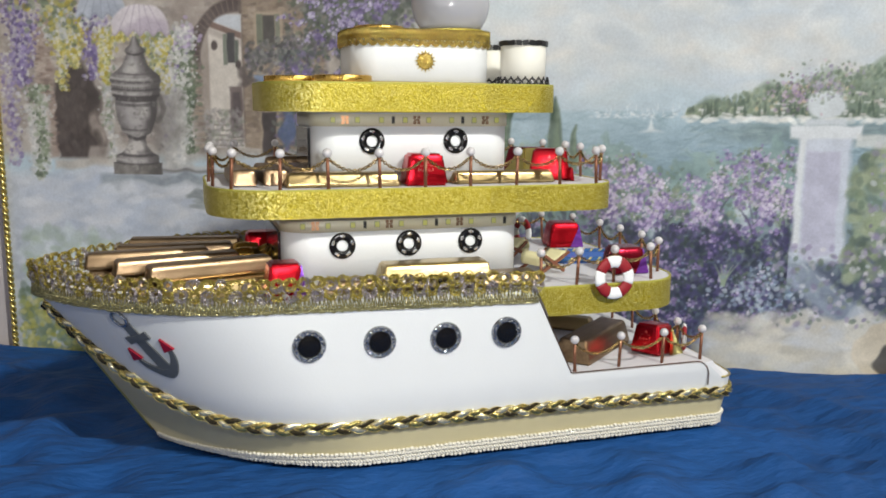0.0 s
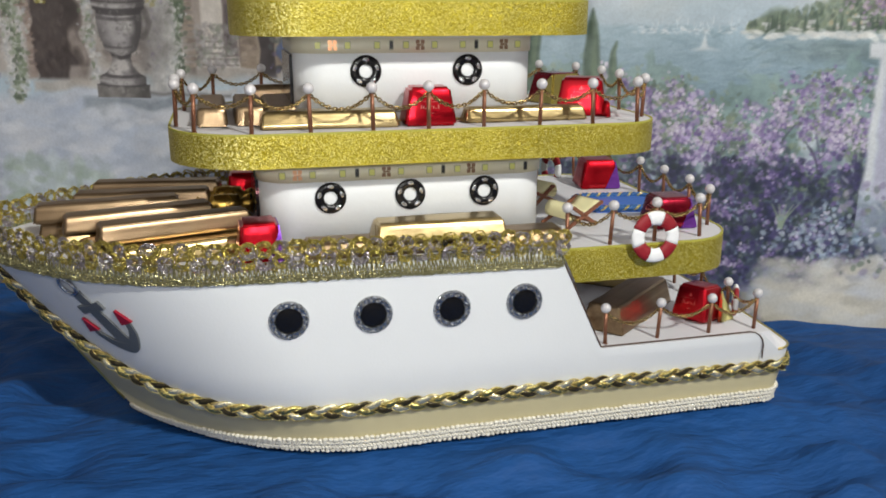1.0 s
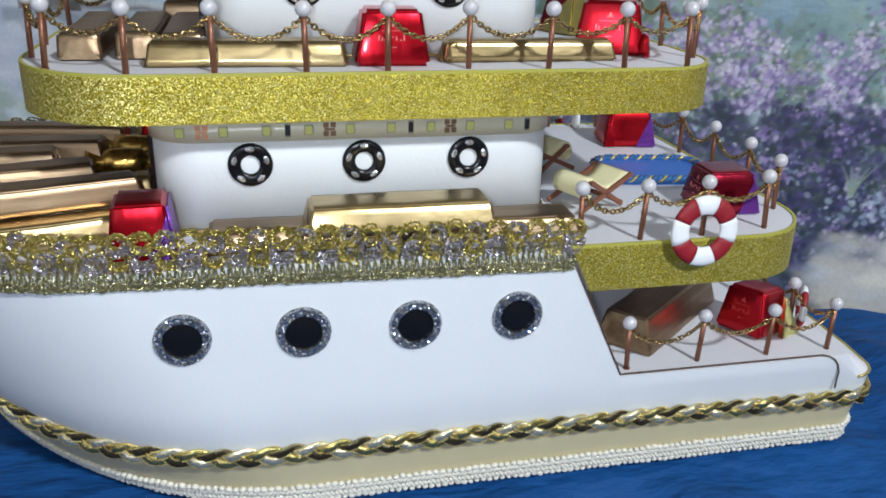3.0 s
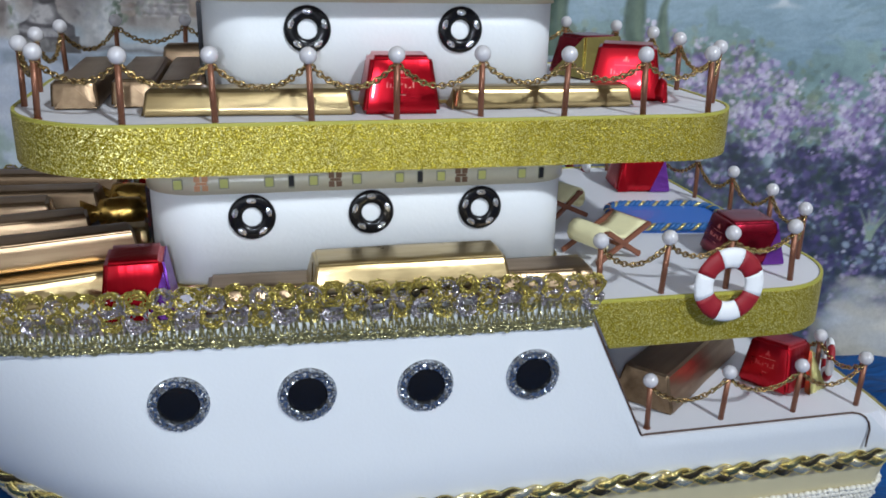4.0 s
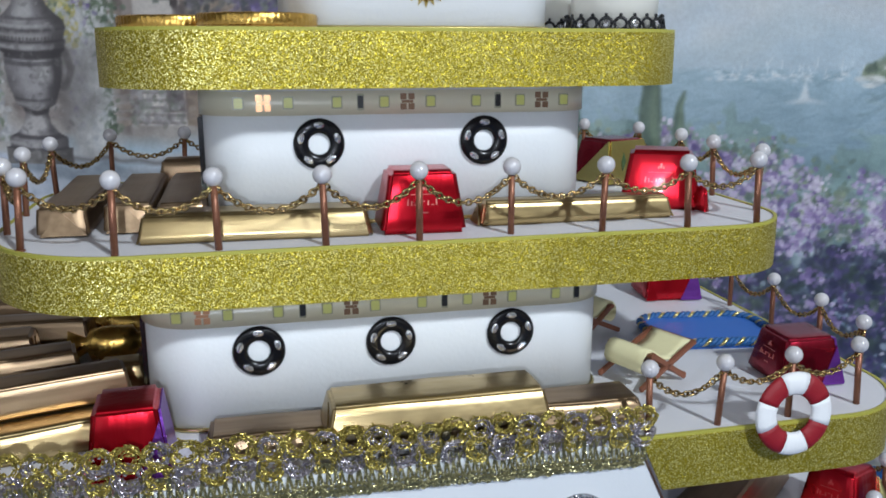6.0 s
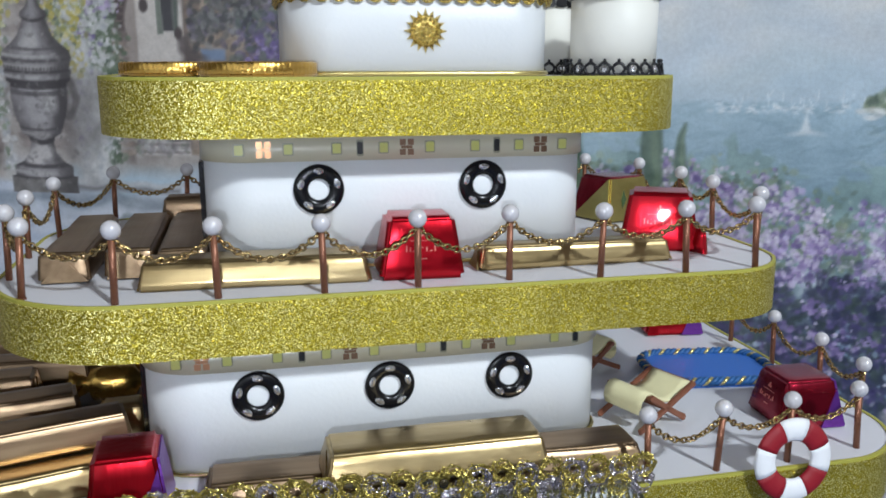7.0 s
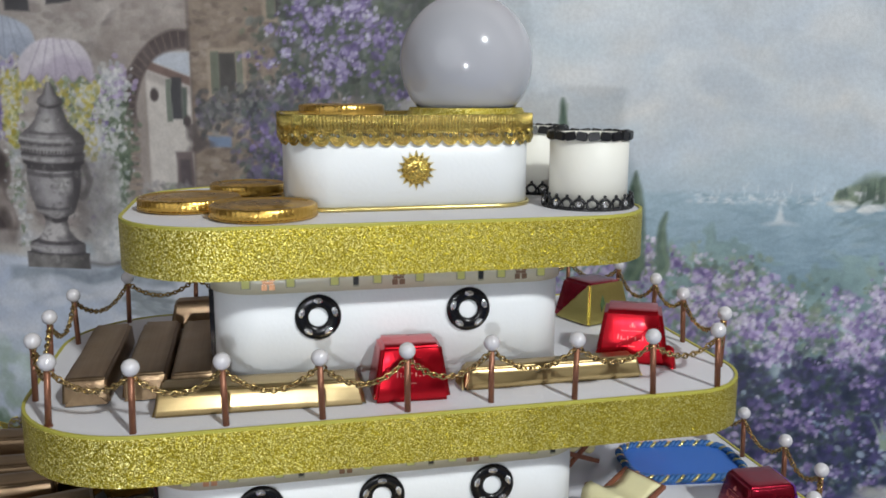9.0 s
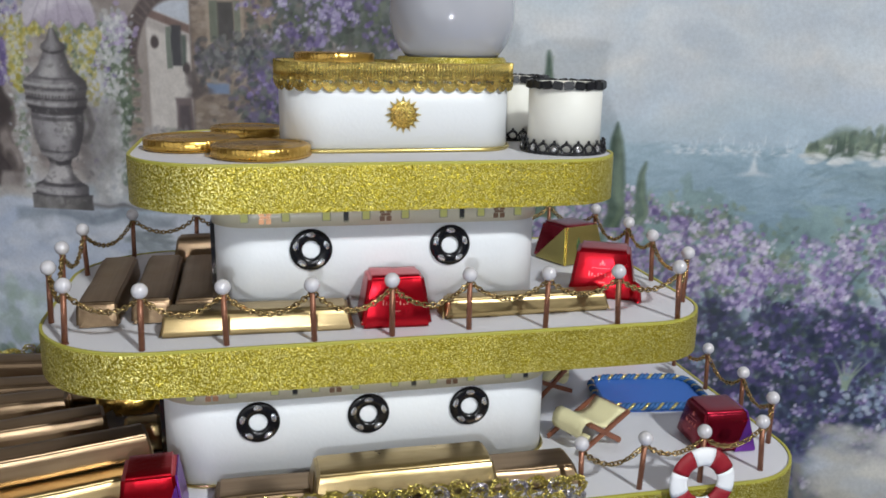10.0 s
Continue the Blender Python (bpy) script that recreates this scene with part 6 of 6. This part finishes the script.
def wrapped_sweet(at, seed, size=(0.029, 0.024, 0.020), material=None, label="", corner=None, logo=True, group="red sweets", logo_mat=None):
    w, d, h = size
    material = material or foil_red
    sweet = thing("wrapped_sweet", label, "sweet", group, at)
    tw, td = w * 0.76, d * 0.74
    flat_faced(part("wrapper", wrinkled(tapered(w, d, h, tw, td, 0.0015), 0.00022, seed, 3), material, sweet, "", True))
    front = [Vector((-w / 2, -d / 2, 0)), Vector((w / 2, -d / 2, 0)), Vector((tw / 2, -td / 2, h)), Vector((-tw / 2, -td / 2, h))]
    right = [Vector((w / 2, -d / 2, 0)), Vector((w / 2, d / 2, 0)), Vector((tw / 2, td / 2, h)), Vector((tw / 2, -td / 2, h))]
    left = [Vector((-w / 2, d / 2, 0)), Vector((-w / 2, -d / 2, 0)), Vector((-tw / 2, -td / 2, h)), Vector((-tw / 2, td / 2, h))]
    if corner is not None:
        part("side_fold", on_face(right, ((0.02, 0.03), (0.98, 0.03), (0.92, 0.93), (0.08, 0.93)), 0.0004), corner, sweet, "purple foil fold")
        part("corner_fold", on_face(front, ((0.62, 0.02), (0.985, 0.02), (0.97, 0.80)), 0.0004), corner, sweet, "purple foil corner")
        part("corner_fold", on_face(front, ((0.015, 0.02), (0.22, 0.02), (0.03, 0.6)), 0.0003), material, sweet)
    if logo:
        lm = logo_mat or print_pink
        face = left if logo == "left" else front
        for u0, u1, v0, v1 in ((0.485, 0.515, 0.70, 0.79), (0.455, 0.47, 0.69, 0.74), (0.53, 0.545, 0.69, 0.74), (0.32, 0.68, 0.628, 0.635), (0.28, 0.297, 0.46, 0.56), (0.33, 0.345, 0.46, 0.53), (0.37, 0.40, 0.46, 0.475), (0.43, 0.445, 0.46, 0.53), (0.48, 0.51, 0.515, 0.53), (0.545, 0.56, 0.46, 0.53), (0.595, 0.625, 0.46, 0.475), (0.655, 0.67, 0.46, 0.56), (0.45, 0.55, 0.335, 0.35)):
            part("logo_mark", on_face(face, ((u0, v0), (u1, v0), (u1, v1), (u0, v1)), 0.0003), lm, sweet, "pale printed mark")
    return sweet


def put(x, y, z, turn=0.0, tx=0.0, ty=0.0):
    return pose(x, y, z + 0.0002, tx, ty, turn)


# middle deck
gold_bar(put(-0.0218, 0.0226, D2, -1.5), 1, 0.074, 0.0185, 0.0092, label="gold foil chocolate bar along the middle deck railing")
gold_bar(put(0.0893, 0.0250, D2, 0.6), 2, 0.074, 0.0125, 0.0085, label="gold foil chocolate bar with a creased wrapper")
for k, (x, y, a) in enumerate(((-0.0835, 0.0705, 90.5), (-0.0633, 0.0720, 90), (-0.0462, 0.0700, 90))):
    gold_bar(put(x, y, D2, a), 3 + k, 0.076, 0.0168, 0.0102, foil_bronze, "bronze gold foil bar laid side by side on deck", 0.9)
gold_bar(put(-0.026, 0.137, D2, 0), 7, 0.072, 0.0150, 0.0125, foil_bronze, "bronze gold foil bar behind the cabin")
wrapped_sweet(put(0.0322, 0.0223, D2, -2), 11, (0.0290, 0.0222, 0.0208), label="shiny red foil sweet standing against the cabin", corner=None)
s2 = wrapped_sweet(put(0.1340, 0.0465, D2, -26), 12, (0.0305, 0.0250, 0.0220), label="red foil sweet with printed front near the stern rail", corner=None)
ear = tapered(0.0080, 0.0030, 0.0100, 0.0040, 0.0016, 0.0007)
bmesh.ops.transform(ear, matrix=pose(0.0145, -0.0115, 0.0002, 10, 14, -40), verts=ear.verts)
part("loose_flap", wrinkled(ear, 0.0005, 3, 2), foil_red, s2, "crumpled red foil flap at the foot", True)
s3 = wrapped_sweet(put(0.1415, 0.1095, D2, 20), 13, (0.028, 0.027, 0.020), foil_dark, "dark red and gold foil sweet behind the cabin", None, False)
w, d, h = 0.028, 0.027, 0.020
fr = [Vector((-w / 2, -d / 2, 0)), Vector((w / 2, -d / 2, 0)), Vector((w * 0.38, -d * 0.37, h)), Vector((-w * 0.38, -d * 0.37, h))]
lf = [Vector((-w / 2, d / 2, 0)), Vector((-w / 2, -d / 2, 0)), Vector((-w * 0.38, -d * 0.37, h)), Vector((-w * 0.38, d * 0.37, h))]
part("gold_fold", on_face(lf, ((0.12, 0.03), (0.985, 0.03), (0.97, 0.97)), 0.0004), foil_lime, s3, "greenish gold foil fold")
part("gold_side", on_face(fr, ((0.02, 0.03), (0.98, 0.03), (0.97, 0.97), (0.03, 0.97)), 0.0004), foil_lime, s3, "greenish gold foil side")
part("logo_mark", on_face(fr, ((0.3, 0.3), (0.4, 0.5), (0.35, 0.7), (0.28, 0.5)), 0.0007), print_dark, s3, "dark printed mark")

# main deck, beside the cabin
gold_bar(put(-0.0075, 0.0015, MAIN, 0), 20, 0.069, 0.022, 0.0086, foil_bronze, "bronze gold foil bar behind the lace rail")
gold_bar(put(0.0685, 0.0015, MAIN, 0), 21, 0.074, 0.022, 0.0086, foil_bronze, "bronze gold foil bar behind the lace rail")
gold_bar(put(0.0310, -0.0075, MAIN + 0.0088, 0.3), 22, 0.072, 0.0245, 0.0106, label="gold foil bar stacked on two others")
wrapped_sweet(put(-0.0635, 0.0005, MAIN, 2), 23, (0.0245, 0.0265, 0.0218), label="red foil sweet with purple corner on the bow deck", corner=foil_purple, logo=False)
wrapped_sweet(put(-0.0660, 0.1450, MAIN, -3), 24, (0.0255, 0.0250, 0.0205), label="red foil sweet with purple corner on the far bow deck", corner=foil_purple, logo=False)
# bow deck: two layers of bars
for k, (x, y, a) in enumerate(((-0.0985, 0.0150, 14), (-0.118, 0.034, 16), (-0.132, 0.057, 12), (-0.145, 0.080, 4), (-0.136, 0.106, -8), (-0.118, 0.134, -14))):
    gold_bar(put(x, y, MAIN, a), 30 + k, 0.078, 0.0180, 0.0098, foil_bronze if k % 2 else foil_gold, "gold foil bar in the lower layer on the bow", 0.72)
for k, (x, y, a) in enumerate(((-0.1060, 0.0255, 15.5), (-0.126, 0.0495, 13), (-0.145, 0.0755, 6), (-0.128, 0.098, -3), (-0.121, 0.1275, -7))):
    gold_bar(put(x, y, MAIN + 0.0100, a), 40 + k, 0.080, 0.0170, 0.0105, foil_bronze, "bronze gold foil bar in the upper layer on the bow", 0.78)
gold_bar(put(-0.0735, 0.0615, MAIN, 4), 46, 0.019, 0.016, 0.0125, foil_gold, "short gold foil bar beside the lower cabin")
for x, y, a in ((-0.080, 0.088, 6), (-0.078, 0.112, -10)):
    tw = thing("twisted_sweet", "bronze foil sweet with twisted wrapper ends", "sweet", "twisted sweets", put(x, y, MAIN + 0.0040, a))
    prof = ((0.0, -0.016), (0.0062, -0.016), (0.0030, -0.0095), (0.0062, -0.0080), (0.0070, 0.0), (0.0062, 0.0080), (0.0030, 0.0095), (0.0062, 0.016), (0.0, 0.016))
    bm = lathe(prof, 16)
    bmesh.ops.transform(bm, matrix=Matrix.Translation((0, 0, 0.0068)) @ Matrix.Rotation(radians(90), 4, "Y"), verts=bm.verts)
    part("wrapper", wrinkled(bm, 0.0006, 5, 1), foil_coin, tw, "", True)

# stern deck: pool, sun loungers, sweets
pool = thing("toy_pool", "blue foam paddling pool with twisted cord rim", "toy pool", at=put(0.1725, 0.0685, D1, -8))
part("water", prism(rrect(-0.0265, 0.0265, -0.0180, 0.0180, 0.011, 8), 0, 0.0028, 0.0003), pool_blue, pool, "flat blue water")
rim_path = along([Vector((x, y, 0.0022)) for x, y in rrect(-0.0272, 0.0272, -0.0187, 0.0187, 0.0115, 8)], 0.0008, True)
for s, material in enumerate((rope_blue, cord_gold, rope_blue)):
    pts = []
    for k, (p, t) in enumerate(rim_path):
        a = 2 * math.pi * (k / 9 + s / 3)
        nrm = Vector((t.y, -t.x, 0))
        pts.append(p + nrm * (0.0011 * math.cos(a)) + Vector((0, 0, 0.0011 * math.sin(a) + 0.001)))
    part("cord_strand", tube(pts, 0.0011 if s != 1 else 0.0008, 6, True), material, pool, "twisted rim cord", True)


def sun_lounger(at):
    lo = thing("sun_lounger", "toy deck chair with cream felt sling and brown sticks", "deck chair", "toy deck chairs", at)
    prof = [(-0.0090, 0.0068), (-0.0112, 0.0058), (-0.0136, 0.0066), (-0.0148, 0.0092), (-0.0142, 0.0122), (-0.0120, 0.0143), (-0.0092, 0.0144), (-0.0062, 0.0124), (-0.002, 0.0098), (0.003, 0.0088), (0.0075, 0.0100), (0.0110, 0.0128), (0.0125, 0.0142)]
    bm = bmesh.new()
    grid = [[[bm.verts.new((x, y, z + dz)) for x, z in prof] for dz in (0.0, 0.0009)] for y in (-0.0095, -0.005, 0.0, 0.005, 0.0095)]
    n_ = len(prof)
    for a, b in zip(grid, grid[1:]):
        for k in range(n_ - 1):
            bm.faces.new((a[1][k], a[1][k + 1], b[1][k + 1], b[1][k]))
            bm.faces.new((a[0][k], b[0][k], b[0][k + 1], a[0][k + 1]))
        for k in (0, n_ - 1):
            bm.faces.new((a[0][k], a[1][k], b[1][k], b[0][k]))
    for g in (grid[0], grid[-1]):
        for k in range(n_ - 1):
            bm.faces.new((g[0][k], g[0][k + 1], g[1][k + 1], g[1][k]))
    part("sling", bm, sling_cream, lo, "sagging cream felt sling", True)
    for y in (-0.0105, 0.0105):
        for a, b in (((-0.016, 0.0012), (0.0135, 0.0146)), ((0.009, 0.0012), (-0.0105, 0.0138))):
            p, q = Vector((a[0], y, a[1])), Vector((b[0], y, b[1]))
            m = Matrix.Translation((p + q) / 2) @ (q - p).to_track_quat("X", "Z").to_matrix().to_4x4()
            part("side_stick", block((q - p).length, 0.0016, 0.0022, m, bevel=0.0003), stick_brown, lo)
    for x, z in ((0.0130, 0.0142), (-0.0105, 0.0134), (0.008, 0.0025)):
        part("cross_stick", tube([(x, -0.0112, z), (x, 0.0112, z)], 0.0010, 6), stick_brown, lo)
    return lo


sun_lounger(put(0.1245, 0.0290, D1, 22))
sun_lounger(put(0.1170, 0.0835, D1, 204))
wrapped_sweet(put(0.1812, 0.0174, D1, -3), 50, (0.0268, 0.0262, 0.0184), foil_dark, "dark red foil sweet with purple side by the pool", foil_purple, "left")
wrapped_sweet(put(0.1860, 0.1330, D1, -8), 51, (0.0295, 0.0265, 0.0205), foil_red, "red foil sweet with purple corner at the far rail", foil_purple, False)

# well of the stern
gold_bar(put(0.1650, 0.0283, 0.0502, 40), 60, 0.078, 0.0285, 0.0170, foil_bronze, "large bronze gold foil bar lying askew on the stern")
gold_bar(put(0.1615, 0.1020, 0.0502, -40), 62, 0.074, 0.0165, 0.0105, foil_gold, "gold foil bar lying under the stern deck")
s6 = wrapped_sweet(put(0.2055, 0.0125, 0.0503, 27, -3, 5), 61, (0.0245, 0.0250, 0.0215), foil_red, "red foil sweet with twisted gold end on the stern", None, "left", logo_mat=print_faint)
tw = bmesh.new()
r_tw = random.Random(8)
hub = tw.verts.new((0.0085, -0.0105, 0.0180))
back_hub = tw.verts.new((0.0085, -0.0096, 0.0180))
fan, rear = [], []
for k in range(13):
    x = -0.0015 + 0.0145 * k / 12
    y = -0.0165 + (0.0012 if k % 2 else -0.0010) + r_tw.uniform(-0.0003, 0.0003)
    fan.append(tw.verts.new((x, y, 0.0003)))
    rear.append(tw.verts.new((x, y + 0.0008, 0.0003)))
for k in range(12):
    tw.faces.new((hub, fan[k], fan[k + 1]))
    tw.faces.new((back_hub, rear[k + 1], rear[k]))
    tw.faces.new((fan[k], rear[k], rear[k + 1], fan[k + 1]))
part("twisted_end", tw, foil_olive, s6, "fanned olive gold foil twist")


def lifebuoy(at, label, R=0.0106, r_=0.0040):
    lb = thing("lifebuoy", label, "lifebuoy", "toy lifebuoys", at)
    for k in range(8):
        bm = bmesh.new()
        rings = []
        for j in range(6):
            a = radians(22.5 + 45 * k + 45 * j / 5)
            ring = []
            for q in range(10):
                b = 2 * math.pi * q / 10
                rad = R + r_ * math.cos(b) * 1.0
                ring.append(bm.verts.new((rad * math.cos(a), -0.0016 * math.sin(b) * 1.05, rad * math.sin(a))))
            rings.append(ring)
        for p, q in zip(rings, rings[1:]):
            for j in range(10):
                bm.faces.new((p[j], p[(j + 1) % 10], q[(j + 1) % 10], q[j]))
        bm.faces.new(rings[0])
        bm.faces.new(rings[-1][::-1])
        part("segment", bm, buoy_white if k % 2 == 1 else buoy_red, lb, "white foam segment" if k % 2 == 1 else "red foam segment", True)
    return lb


lifebuoy(pose(0.1510, -0.0250, 0.1166, -5, 0, 0), "red and white foam lifebuoy glued to the glitter band")
lifebuoy(pose(0.1690, 0.1800, 0.1165, 0, 0, 100), "red and white foam lifebuoy on the far railing")
lifebuoy(pose(0.2310, 0.0120, 0.0600, 0, 0, 60), "red and white foam lifebuoy leaning on the stern railing", 0.0075, 0.0028)


# chocolate coins
def coin(at, label, rad=0.0195):
    c = thing("chocolate_coin", label, "chocolate coin", "chocolate coins", at)
    bm = lathe(((0, 0), (rad - 0.0006, 0), (rad, 0.0005), (rad, 0.0025), (rad, 0.0043), (rad - 0.0006, 0.0049), (rad - 0.0016, 0.0049), (rad - 0.0020, 0.0045), (rad * 0.62, 0.0045), (rad * 0.6, 0.0048), (rad * 0.3, 0.0050), (0, 0.0050)), 180)
    for v_ in bm.verts:
        q = math.hypot(v_.co.x, v_.co.y)
        if q > rad - 0.0003:
            f_ = 1 + 0.007 * math.sin(60 * math.atan2(v_.co.y, v_.co.x))
            v_.co.x *= f_
            v_.co.y *= f_
        v_.co.z += 0.00012 * noise.noise(v_.co * 400) if v_.co.z > 0.0005 else 0
    part("foil", bm, foil_coin, c, "", True)
    part("seam", tube([((rad + 0.0001) * math.cos(a), (rad + 0.0001) * math.sin(a), 0.0007) for a in np.linspace(0, 2 * math.pi, 60, endpoint=False)], 0.0003, 4, True), foil_coin, c)
    return c


coin(put(-0.0465, 0.0680, D3), "orange gold foil chocolate coin near the deck edge")
coin(put(-0.0185, 0.0395, D3), "orange gold foil chocolate coin beside the wheelhouse")
coin(put(-0.0240, 0.1120, D3), "orange gold foil chocolate coin behind the others", 0.0165)
coin(put(0.0150, 0.0790, 0.2777), "orange gold foil chocolate coin on the wheelhouse roof", 0.0175)
